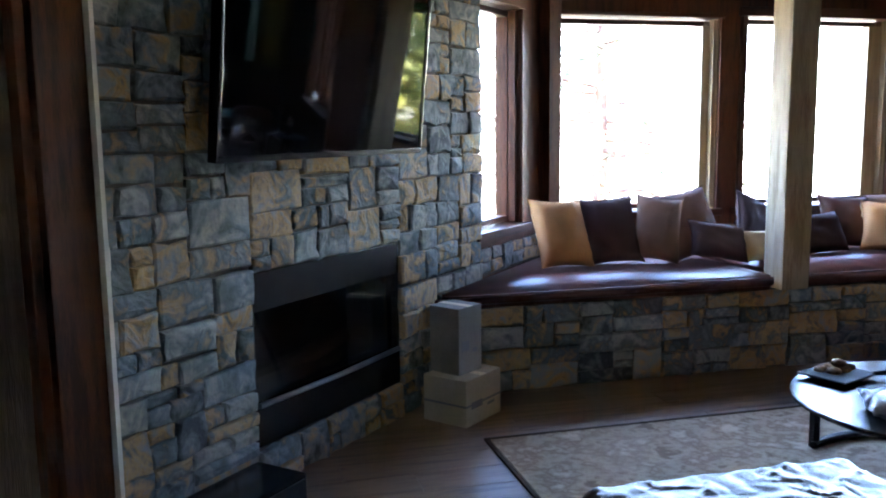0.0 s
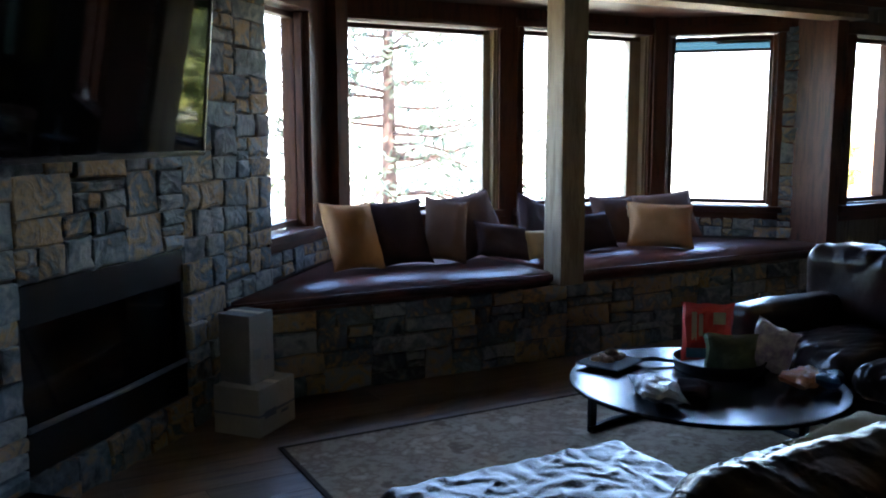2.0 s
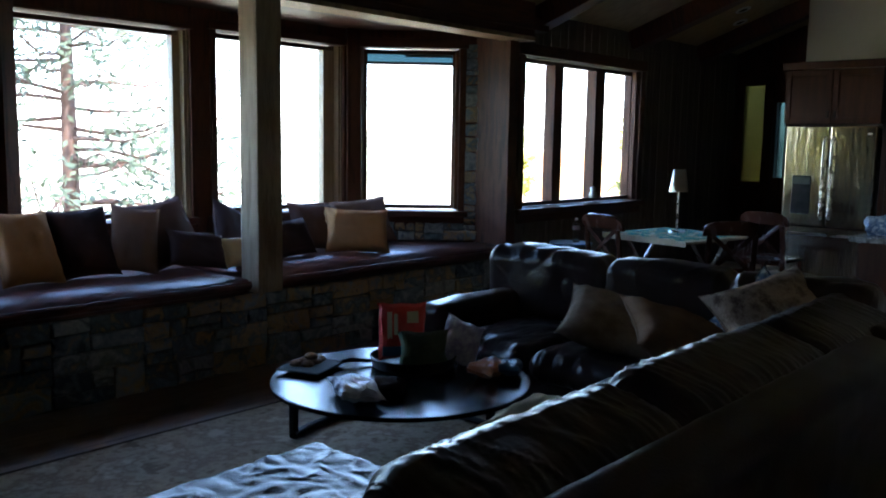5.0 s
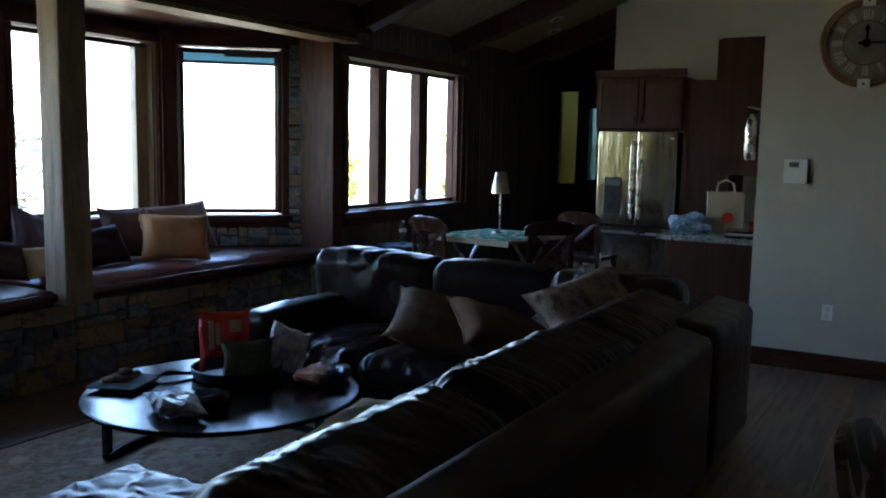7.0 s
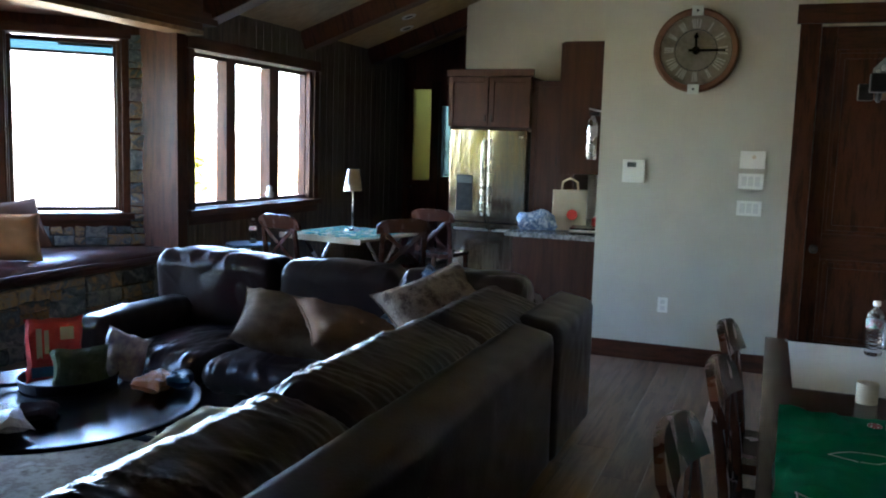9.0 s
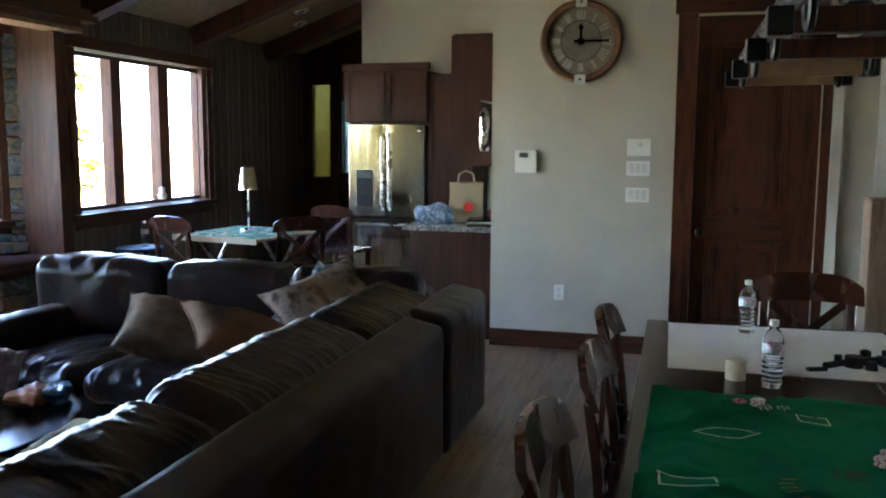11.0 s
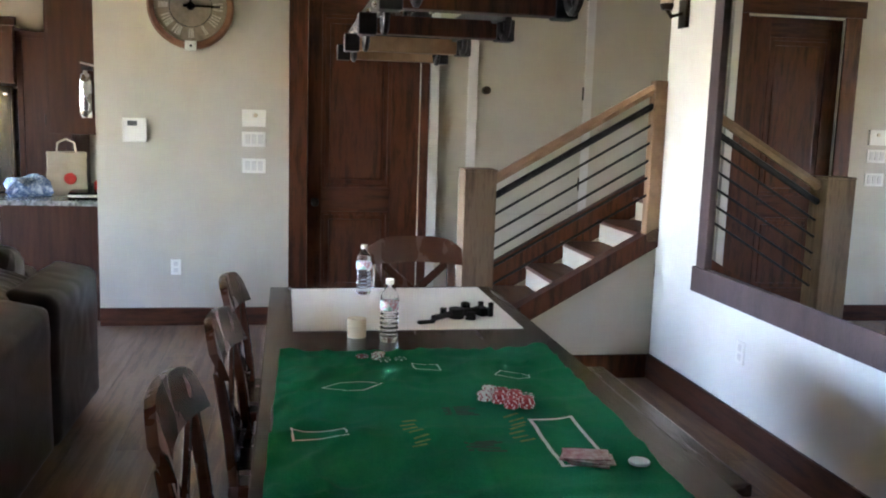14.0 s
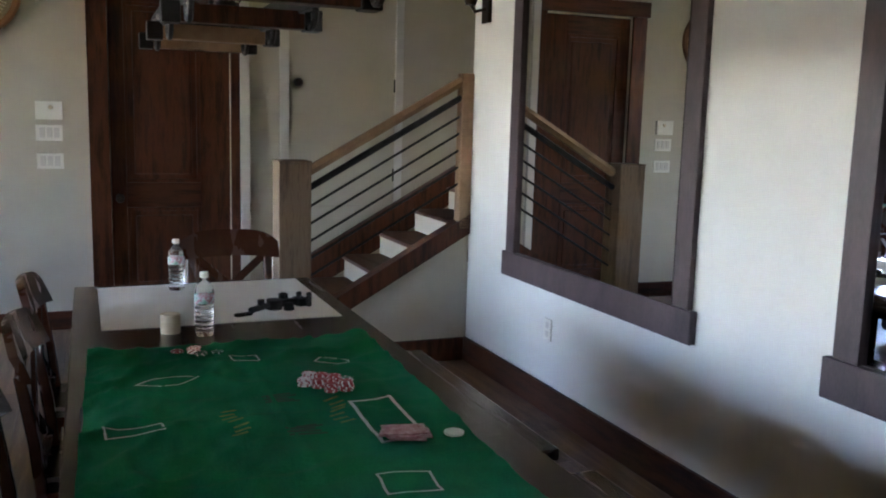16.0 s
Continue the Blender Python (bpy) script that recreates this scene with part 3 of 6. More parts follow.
_b.inputs["Roughness"].default_value, _b.inputs["Transmission Weight"].default_value, _b.inputs["IOR"].default_value = 0.04, 0.97, 1.28


# ---- soft shapes ----
def pillow(w, h, t, seed=0, n=16):
    bm = bmesh.new()
    rows = {}
    for side in (1, -1):
        for i in range(n + 1):
            for j in range(n + 1):
                x, y = -1 + 2 * i / n, -1 + 2 * j / n
                edge = i in (0, n) or j in (0, n)
                if edge and side < 0:
                    rows[side, i, j] = rows[1, i, j]
                    continue
                pinch = 0.09
                px = x * (1 - pinch * (1 - y * y) * abs(x) ** 3)
                py = y * (1 - pinch * (1 - x * x) * abs(y) ** 3)
                q = Vector((px * 2 + seed * 7, py * 2, side * 3 + seed))
                z = side * t / 2 * ((1 - x ** 4) * (1 - y ** 4)) ** 0.6 * (1 + 0.25 * noise.noise(q)) + (0 if edge else 0.06 * t * noise.noise(q * 3))
                rows[side, i, j] = bm.verts.new((px * w / 2, z, py * h / 2))
    for side in (1, -1):
        for i in range(n):
            for j in range(n):
                f = [rows[side, i, j], rows[side, i + 1, j], rows[side, i + 1, j + 1], rows[side, i, j + 1]]
                bm.faces.new(f if side < 0 else f[::-1])
    return bm


def puff(x0, x1, y0, y1, z0, z1, r=0.06, bulge=0.03, crease=0.008, seed=0, cuts=14, folds=6.0, ridges=0.0, gather=0.0, along=0, rate=9.0):
    """A stuffed leather block with rounded edges, a domed top, creases and gathers across its length."""
    bm = bmesh.new()
    bmesh.ops.create_cube(bm, size=2.0)
    bmesh.ops.subdivide_edges(bm, edges=bm.edges, cuts=cuts, use_grid_fill=True)
    hx, hy, hz = (x1 - x0) / 2, (y1 - y0) / 2, (z1 - z0) / 2
    c = Vector(((x0 + x1) / 2, (y0 + y1) / 2, (z0 + z1) / 2))
    r = min(r, hx * 0.95, hy * 0.95, hz * 0.95)
    for v in bm.verts:
        u = v.co.copy()
        p = Vector((u.x * hx, u.y * hy, u.z * hz))
        k = Vector((max(-hx + r, min(hx - r, p.x)), max(-hy + r, min(hy - r, p.y)), max(-hz + r, min(hz - r, p.z))))
        d = p - k
        nrm = d.normalized() if d.length > 1e-6 else Vector((0, 0, 0))
        q = k + nrm * r if d.length > 1e-6 else p
        if u.z > 0:
            q.z += bulge * max(0, 1 - u.x ** 2) * max(0, 1 - u.y ** 2) * u.z
        w = c + q
        a = abs(noise.noise(Vector((w.x * folds + seed, w.y * folds, w.z * folds)) + 0.6 * noise.noise_vector(w * folds * 0.7)))
        if ridges and u.z > 0.2:
            f1 = noise.noise(Vector((w.x * 3.1 + w.y * 1.2, w.y * 7.0 - w.x * 2.0, 2.3)) + 0.5 * noise.noise_vector(w * 4))
            f2 = noise.noise(Vector((w.x * 8.0 + w.y * 5.0, w.y * 3.0 - w.x * 4.0, 7.1)) + 0.4 * noise.noise_vector(w * 6))
            w.z += ridges * (max(0, 1 - abs(f1) * 9) ** 1.5 + 0.6 * max(0, 1 - abs(f2) * 11) ** 1.5)
        if gather:
            s_, o_ = (w.x, w.y) if along == 0 else (w.y, w.x)
            lean = 0.35 * noise.noise(Vector((s_ * 2.0, o_ * 2.0, w.z * 2.0 + seed)))
            g1 = noise.noise(Vector((s_ * rate + (o_ - w.z) * 3.5 + lean * 4, (o_ + w.z) * 1.7, seed * 3.1)))
            g2 = noise.noise(Vector((s_ * rate * 2.1 - (o_ - w.z) * 5.0 + lean * 3, (o_ + w.z) * 2.6, seed * 1.7 + 9)))
            edge = 0.3 + 0.7 * max(0.0, min(1.0, (sorted((abs(u.x), abs(u.y), abs(u.z)))[1] - 0.25) / 0.6))
            w += (nrm if nrm.length else (p - c * 0).normalized()) * gather * edge * (max(0, 1 - abs(g1) * 4.5) ** 1.6 + 0.55 * max(0, 1 - abs(g2) * 5) ** 1.6)
        if nrm.length < 1e-6:
            k_ = max(range(3), key=lambda i_: abs(u[i_]))
            nrm = Vector([math.copysign(1, u[i_]) if i_ == k_ else 0 for i_ in range(3)])
        v.co = w + nrm * crease * (2.2 * a - 0.6)
    return bm


# ---- TV ----
tv = thing("television", FIRE @ pose(0.44, -0.17, 1.87, 6, 0, 0), "large black flat television tilted down on the stone wall", "television")
part("bezel", boxes((-0.745, 0.745, -0.02, 0.03, -0.425, -0.4), (-0.745, 0.745, -0.02, 0.03, 0.407, 0.425), (-0.745, -0.727, -0.02, 0.03, -0.4, 0.407), (0.727, 0.745, -0.02, 0.03, -0.4, 0.407), bevel=0.003), M_BLACK, tv)
part("screen", boxes((-0.727, 0.727, -0.012, 0.02, -0.4, 0.407)), M_SCREEN, tv)
part("wall_mount", boxes((-0.3, 0.3, 0.03, 0.13, -0.2, 0.2), bevel=0.006), M_BLACKMETAL, tv)

# ---- fireplace insert ----
fi = thing("fireplace_insert", FIRE, "black metal gas fireplace insert with dark glass", "fireplace")
part("firebox", boxes((0.0, 1.16, 0.33, 0.36, 0.19, 0.97), (0.0, 0.02, 0.0, 0.33, 0.19, 0.97), (1.14, 1.16, 0.0, 0.33, 0.19, 0.97), (0.02, 1.14, 0.0, 0.33, 0.19, 0.21)), M_BLACKMETAL, fi)
part("top_panel", boxes((0.003, 1.157, -0.01, 0.02, 0.8, 0.967), bevel=0.004), M_BLACK, fi)
part("lower_panel", boxes((0.003, 1.157, -0.01, 0.02, 0.2, 0.37), bevel=0.004), M_BLACK, fi)
part("lower_rail", tube([(0.02, -0.012, 0.385), (0.6, -0.03, 0.385), (1.14, -0.012, 0.385)], 0.014), M_GUNMETAL, fi)
part("glass", boxes((0.02, 1.14, 0.03, 0.034, 0.37, 0.8)), M_FIREGLASS, fi)
for k in range(3):
    part("log", tube([(0.2 + 0.22 * k, 0.2, 0.44), (0.42 + 0.22 * k, 0.14, 0.47 + 0.02 * k)], 0.04), M_BARN, fi)

spk = thing("floor_speaker", FIRE @ pose(-0.4, -0.2, 0), "low black speaker box on the floor by the stone", "speaker")
part("cabinet", boxes((-0.32, 0.32, -0.14, 0.12, 0, 0.19), bevel=0.012), M_BLACK, spk)
part("grille", boxes((-0.3, 0.3, -0.15, -0.141, 0.02, 0.17)), M_BLACKMETAL, spk)
kp = thing("switch_plate", FIRE @ pose(-0.77, -0.06, 1.14), "small white switch plate on the edge strip", "switch", "wall plates")
part("plate", boxes((-0.02, 0.02, -0.012, 0, -0.04, 0.04), bevel=0.003), M_IVORY, kp)

# ---- cartons ----
def carton(name, m, sx, sy, sz, label, board, seam=0.0):
    c = thing(name, m, label, "box", "stacked cartons")
    part("body", boxes((-sx / 2, sx / 2, -sy / 2, sy / 2, 0, sz), bevel=0.004), board, c)
    if seam:
        part("lid_seam", boxes((-sx / 2 - 0.001, sx / 2 + 0.001, -sy / 2 - 0.001, sy / 2 + 0.001, sz * seam, sz * seam + 0.012)), M_CARDEDGE, c)
    part("tape", boxes((-0.025, 0.025, -sy / 2 - 0.001, sy / 2 + 0.001, sz, sz + 0.0015)), M_CREAM, c)
    part("side_print", boxes((-sx * 0.36, -sx * 0.05, -sy / 2 - 0.0015, -sy / 2, sz * 0.35, sz * 0.5)), M_CARDEDGE, c)
    part("print_bar", boxes((sx * 0.1, sx * 0.3, -sy / 2 - 0.0015, -sy / 2, sz * 0.3, sz * 0.36)), M_CARDEDGE, c)
    part("end_print", boxes((sx / 2, sx / 2 + 0.0015, -sy * 0.3, sy * 0.3, sz * 0.3, sz * 0.55)), M_CARDEDGE, c)
    return c
carton("carton", pose(1.97, 4.35, 0, 0, 0, 40), 0.34, 0.28, 0.255, "cream printed shipping carton on the floor by the bench", M_CREAMCARD, 0.42)
carton("carton", pose(1.94, 4.37, 0.2575, 0, 0, 36), 0.2, 0.2, 0.365, "tall grey carton standing on another carton", M_CARD)

# ---- window seat cushions ----
def slab(poly, z0, z1, r=0.02):
    bm = bmesh.new()
    f = bm.faces.new([bm.verts.new((x, y, z0)) for x, y in poly])
    e = bmesh.ops.extrude_face_region(bm, geom=[f])["geom"]
    for v in e:
        if isinstance(v, bmesh.types.BMVert):
            v.co.z = z1
    bmesh.ops.recalc_face_normals(bm, faces=bm.faces)
    bmesh.ops.bevel(bm, geom=list(bm.edges), offset=r, segments=3, affect="EDGES")
    return bm
for poly, lab in (([(1.88, 4.655), (4.15, 4.655), (4.15, 5.9), (2.98, 5.9)], "oxblood leather window seat cushion with piped edge"),
                  ([(4.37, 4.69), (6.98, 4.69), (6.98, 5.08), (6.17, 5.9), (4.37, 5.9)], "oxblood leather window seat cushion beside the post")):
    c = thing("seat_cushion", pose(0, 0, 0), lab, "cushion", "window seat cushions")
    part("pad", slab(poly, 0.522, 0.615, 0.03), M_BENCHLEATHER, c, smooth=True)
    part("piping", tube([(poly[0][0] + 0.06, poly[0][1], 0.6), (poly[1][0] - 0.03, poly[1][1], 0.6)], 0.007), M_BENCHLEATHER, c)

def throw_pillow(x, y, z, w, h, t, mat, label, tilt=-22, turn=0, roll=0, seed=0, group="window seat pillows"):
    p = thing("throw_pillow", pose(x, y, z, tilt, roll, turn), label, "pillow", group)
    bm = pillow(w, h, t, seed)
    bm.transform(Matrix.Translation((0, 0, h / 2)))
    part("cover", bm, mat, p, smooth=True)
    bow = lambda q: 1 - 0.09 * (1 - q * q)
    q_ = [-1 + k / 4 for k in range(9)]
    e = [(-w / 2 * bow(q), 0, h / 2 * (1 + q)) for q in q_] + [(w / 2 * q, 0, h / 2 * (1 + bow(q))) for q in q_[1:]] + [(w / 2 * bow(q), 0, h / 2 * (1 - q)) for q in q_[1:]]
    part("seam", tube(e, 0.005, 6), mat, p)
    return p
PILLOWS = [
    (3.0, 5.32, 0.42, 0.51, 0.17, M_GOLD, "mustard gold linen pillow", 10, 3),
    (3.37, 5.37, 0.42, 0.51, 0.17, M_PLUM, "dark plum linen pillow", -6, -3),
    (3.65, 5.33, 0.33, 0.5, 0.15, M_TAUPE, "taupe brown linen pillow", -20, 8),
    (4.06, 5.4, 0.46, 0.52, 0.16, M_MOCHA, "brown linen pillow", 6, -8),
    (4.08, 5.2, 0.46, 0.27, 0.14, M_PLUM, "dark plum pillow lying before another", 0, 10),
    (4.6, 5.56, 0.36, 0.42, 0.14, M_PLUM, "dark pillow behind the post", 10, 24),
    (4.47, 5.2, 0.36, 0.23, 0.14, M_SAND, "sand linen lumbar pillow", 8, 2),
    (5.04, 5.34, 0.46, 0.32, 0.15, M_PLUM, "dark plum pillow", 4, -3),
    (5.42, 5.5, 0.44, 0.44, 0.15, M_MOCHA, "mocha linen pillow", -4, 4),
    (5.68, 5.4, 0.42, 0.37, 0.14, M_SAND, "pale sand linen pillow", -10, 3),
    (5.98, 5.5, 0.6, 0.45, 0.15, M_TAUPE, "taupe linen pillow against the window", -14, -4),
    (5.56, 5.18, 0.54, 0.4, 0.16, M_GOLD, "gold linen lumbar pillow", -32, 3)]
for i, (x, y, w, h, t, mt, lab, turn, roll) in enumerate(PILLOWS):
    throw_pillow(x, y, 0.608 + abs(math.sin(radians(roll))) * w * 0.45, w, h, t, mt, lab + " on the leather window seat", -28, turn, roll, i)

# ---- rug ----
rug = thing("area_rug", pose(0, 0, 0), "faded beige and brown patterned area rug", "rug")
part("rug_field", boxes((1.99, 4.9, 1.5, 3.92, 0.001, 0.012), bevel=0.003), M_RUG, rug)
part("binding", boxes((1.965, 1.989, 1.5, 3.945, 0.001, 0.013), (1.989, 4.9, 3.921, 3.945, 0.001, 0.013), bevel=0.003), M_RUGEDGE, rug, "dark woven binding")

# ---- coffee table ----
CT = (3.73, 2.86)
ct = thing("coffee_table", pose(CT[0], CT[1], 0.013), "round black coffee table with metal legs and floor ring", "table")
part("tabletop", lathe([(0, 0.345), (0.62, 0.345), (0.64, 0.352), (0.64, 0.366), (0.634, 0.372), (0, 0.372)], 72), M_BLACK, ct, smooth=False)
arc = [(0.57 * math.cos(radians(a)), 0.57 * math.sin(radians(a)), 0.02) for a in range(-18, 124, 6)]
part("floor_ring", tube(arc, 0.019, 8), M_BLACKMETAL, ct)
for a in (117, 52, -12):
    x, y = 0.58 * math.cos(radians(a)), 0.58 * math.sin(radians(a))
    part("leg", boxes((x - 0.018, x + 0.018, y - 0.018, y + 0.018, 0, 0.345), bevel=0.004), M_BLACKMETAL, ct)
ZT = 0.386

def bag(name, m, w, h, t, mat, label, crumple=0.02, seed=0, category="bag", group="snacks on the coffee table"):
    b = thing(name, m, label, category, group)
    bm = pillow(w, h, t, seed, 14)
    for v in bm.verts:
        q = Vector((v.co.x * 14 + seed * 3, v.co.y * 14, v.co.z * 14))
        v.co += noise.noise_vector(q) * crumple
        v.co.z += h / 2
    part("body", bm, mat, b)
    return b
pl = thing("serving_plate", pose(3.5, 3.28, ZT, 0, 0, 20), "black square plate with baked cookies", "plate")
bm = boxes((-0.14, 0.14, -0.12, 0.12, 0, 0.012), bevel=0.005)
for v in bm.verts:
    if max(abs(v.co.x) / 0.14, abs(v.co.y) / 0.12) > 0.9:
        v.co.z += 0.014
part("dish", bm, M_MATTEBLACK, pl)
for k, (x, y, z) in enumerate(((-0.02, 0, 0.03), (0.05, 0.02, 0.03), (0.0, 0.06, 0.03), (0.02, 0.02, 0.062), (0.1, 0.05, 0.028), (-0.05, 0.05, 0.028))):
    c = thing("cookie", pose(3.5 + x, 3.28 + y, ZT + z - 0.016, 0, 0, 30 * k), "round brown baked cookie on the plate", "cookie", "cookies")
    bm = lathe([(0.0, 0), (0.025, 0.002), (0.036, 0.014), (0.03, 0.028), (0.012, 0.036), (0, 0.037)], 12)
    for v in bm.verts:
        v.co += noise.noise_vector(v.co * 40 + Vector((k, 0, 0))) * 0.004
    part("crumb", bm, M_COOKIE, c, smooth=True)
def tray():
    t = thing("wicker_tray", pose(3.94, 2.98, ZT, 0, 0, -30), "dark round tray basket holding snack bags", "tray")
    part("base", lathe([(0, 0), (0.2, 0), (0.215, 0.005), (0.225, 0.05), (0.219, 0.05), (0.208, 0.012), (0, 0.012)], 40), M_BLACKMETAL, t)
    part("rim", tube([(0.222 * math.cos(radians(a)), 0.222 * math.sin(radians(a)), 0.052) for a in range(0, 366, 9)], 0.006, 6), M_BLACKMETAL, t)
tray()
rb = bag("snack_bag", pose(3.93, 3.05, ZT + 0.014, -6, 0, -35), 0.27, 0.31, 0.08, M_RED, "red foil snack bag standing in the tray", 0.012, 2)
part("lettering", boxes((-0.085, -0.06, -0.046, -0.044, 0.12, 0.26), (-0.05, -0.03, -0.046, -0.044, 0.14, 0.25), (0.02, 0.08, -0.046, -0.044, 0.2, 0.26)), M_CREAM, rb)
part("blue_band", boxes((-0.11, 0.1, -0.046, -0.044, 0.03, 0.08)), M_BLUEFOIL, rb)
bag("snack_bag", pose(3.9, 2.87, ZT + 0.014, -4, 0, -38), 0.26, 0.19, 0.09, M_GREENFOIL, "dull green foil bag in the tray", 0.012, 4)
bag("snack_bag", pose(4.08, 2.82, ZT + 0.016, -28, 18, -50), 0.22, 0.24, 0.08, M_LILAC, "white and lilac crumpled bag in the tray", 0.02, 5)
bag("snack_bag", pose(4.08, 2.5, ZT + 0.04, -86, 6, 20), 0.34, 0.14, 0.07, M_ORANGE, "orange foil snack bag lying on the table", 0.022, 6)
bag("snack_bag", pose(4.16, 2.44, ZT + 0.04, -84, 4, 30), 0.2, 0.12, 0.06, M_BLUEFOIL, "blue foil wrapper lying on the table", 0.022, 7)
bag("plastic_bag", pose(3.42, 2.72, ZT + 0.035, -84, 0, 62), 0.34, 0.2, 0.07, M_CLEARBAG, "crumpled clear plastic bag on the coffee table", 0.03, 8)
bag("plastic_bag", pose(3.55, 2.66, ZT + 0.03, -86, 0, 40), 0.18, 0.16, 0.06, M_PLUM, "dark crumpled wrapper on the coffee table", 0.025, 9)
ph = thing("black_tongs", pose(3.7, 3.2, ZT, 0, 0, -30), "black serving tongs resting on the table", "tongs")
part("arm", tube([(-0.14, 0, 0.012), (0, 0.02, 0.03), (0.14, 0.01, 0.012)], 0.007), M_BLACK, ph)
part("arm", tube([(-0.14, 0, 0.012), (0, -0.02, 0.03), (0.14, -0.01, 0.012)], 0.007), M_BLACK, ph)
sh = thing("paper_sheet", pose(3.86, 2.42, 0.0135, 0, 0, -28), "white paper sheet lying on the rug", "paper")
part("sheet", boxes((-0.15, 0.15, -0.1, 0.1, 0, 0.002)), M_PAPER, sh)

# ---- sectional sofa ----
def slant(bm, y_top, k, z_from=0.5):
    """Lets the top of a sofa back fall away behind its ridge."""
    for v in bm.verts:
        if v.co.z > z_from:
            v.co.z -= k * max(0, y_top - v.co.y) * (v.co.z - z_from) / 0.28
    return bm
sofa = thing("sectional_sofa", pose(0, 0, 0), "dark brown leather sectional sofa with chaise", "sofa")
def sp(name, *a, **k):
    return part(name, puff(*a, **k), M_LEATHER, sofa, smooth=True)
part("back_panel", slant(puff(2.1, 4.75, 0.82, 1.03, 0.06, 0.765, r=0.05, bulge=0.0, crease=0.003, cuts=44), 1.03, 0.25), M_LEATHER, sofa, smooth=True)
part("back_panel", slant(puff(4.758, 5.6, 0.81, 1.03, 0.06, 0.785, r=0.05, bulge=0.0, crease=0.003, cuts=36, seed=2), 1.03, 0.2), M_LEATHER, sofa, smooth=True)
sp("base", 1.82, 5.4, 1.04, 1.98, 0.05, 0.3, r=0.04, bulge=0, crease=0.004, cuts=14)
sp("back_panel", 5.38, 5.62, 1.1, 3.42, 0.06, 0.76, r=0.06, bulge=0.02, crease=0.005, cuts=30)
sp("base", 4.5, 5.4, 1.9, 3.3, 0.05, 0.3, r=0.04, bulge=0, crease=0.004)
sp("chaise", 1.76, 2.78, 1.05, 2.36, 0.05, 0.45, r=0.08, bulge=0.015, crease=0.004, seed=3, cuts=96, folds=11.0, ridges=0.006)
for i, (a, b) in enumerate(((2.8, 3.65), (3.66, 4.5))):
    sp("seat_cushion", a, b, 1.2, 2.0, 0.28, 0.46, r=0.07, bulge=0.03, crease=0.012, seed=i, cuts=50, gather=0.008, rate=7)
for i, (a, b) in enumerate(((1.2, 1.85), (1.86, 2.61), (2.62, 3.2))):
    sp("seat_cushion", 4.42, 5.3, a, b, 0.27, 0.44, r=0.085, bulge=0.035, crease=0.01, seed=i + 4, cuts=56, folds=5, gather=0.008, along=1, rate=11)
for i, (a, b, y, z) in enumerate(((2.03, 3.1, 0.985, 0.815), (3.09, 4.27, 0.965, 0.835), (4.24, 5.24, 0.955, 0.835))):
    part("back_cushion", slant(puff(a, b, y, 1.375, 0.44, z, r=0.12, bulge=0.01, crease=0.005, seed=i + 9, cuts=96, folds=5, gather=0.0085, rate=13), 1.25, 0.24), M_LEATHER, sofa, smooth=True)
for i, (a, b) in enumerate(((1.1, 1.84), (1.835, 2.605), (2.6, 3.48))):
    sp("back_cushion", 5.14, 5.44, a, b, 0.42, 0.875, r=0.09, bulge=0.02, crease=0.012, seed=i + 14, cuts=70, folds=3.2, gather=0.005, along=1, rate=8)
sp("armrest", 4.38, 5.4, 3.19, 3.4, 0.05, 0.6, r=0.06, bulge=0.02, crease=0.006, seed=21, cuts=40, gather=0.004, rate=6)
for x, y in ((1.84, 1.12), (1.84, 2.28), (5.48, 0.92), (4.55, 3.3), (5.5, 3.3), (2.7, 2.28)):
    part("foot", boxes((x - 0.03, x + 0.03, y - 0.03, y + 0.03, 0.013, 0.07), bevel=0.004), M_DARKWOOD, sofa)
SG = "sofa pillows"
throw_pillow(4.56, 2.16, 0.5, 0.62, 0.54, 0.17, M_FUR, "taupe plush pillow on the leather sofa", -70, -62, 14, 30, SG)
throw_pillow(4.6, 1.7, 0.49, 0.66, 0.56, 0.17, M_COCOA, "cocoa brown plush pillow lying on the sofa", -74, -44, 20, 31, SG)
throw_pillow(4.95, 1.3, 0.5, 0.6, 0.54, 0.22, M_DAMASK, "marbled brown plush pillow in the sofa corner", -46, -30, -14, 32, SG)
throw_pillow(5.08, 1.72, 0.5, 0.4, 0.4, 0.12, M_CHECK, "blue and white patterned pillow in the sofa corner", -16, -72, 40, 33, SG)
throw_pillow(3.3, 1.42, 0.49, 0.5, 0.42, 0.13, M_OLIVE, "khaki cotton pillow lying on the sofa seat", -80, 10, 0, 34, SG)

# ---- clock wall fittings ----
def east(y, z, off=0.0):
    return pose(7.37 - off, y, z, 0, 0, -90)
ck = thing("wall_clock", east(0.51, 2.3), "round rustic wall clock with roman numerals", "clock")
RX = Matrix.Rotation(radians(90), 4, "X")
part("face", lathe([(0, 0.0), (0.245, 0.0), (0.245, 0.03), (0, 0.03)], 48, RX), M_CLOCKFACE, ck)
part("rim", lathe([(0.24, 0.0), (0.296, 0.0), (0.296, 0.04), (0.28, 0.052), (0.25, 0.05), (0.247, 0.032)], 48, RX, cap=False), M_CLOCKWOOD, ck)
def ring_quad(bm, r0, r1, a, w0, w1, y):
    c, s_ = math.cos(a), math.sin(a)
    vs = [bm.verts.new((c * r - s_ * w, y, s_ * r + c * w)) for r, w in ((r0, -w0), (r0, w0), (r1, w1), (r1, -w1))]
    bm.faces.new(vs)
M_NUMERAL = material("worn_numeral_paint", [(0.36, 0.33, 0.26), (0.5, 0.46, 0.38)], 0.8, 30, 0.0)
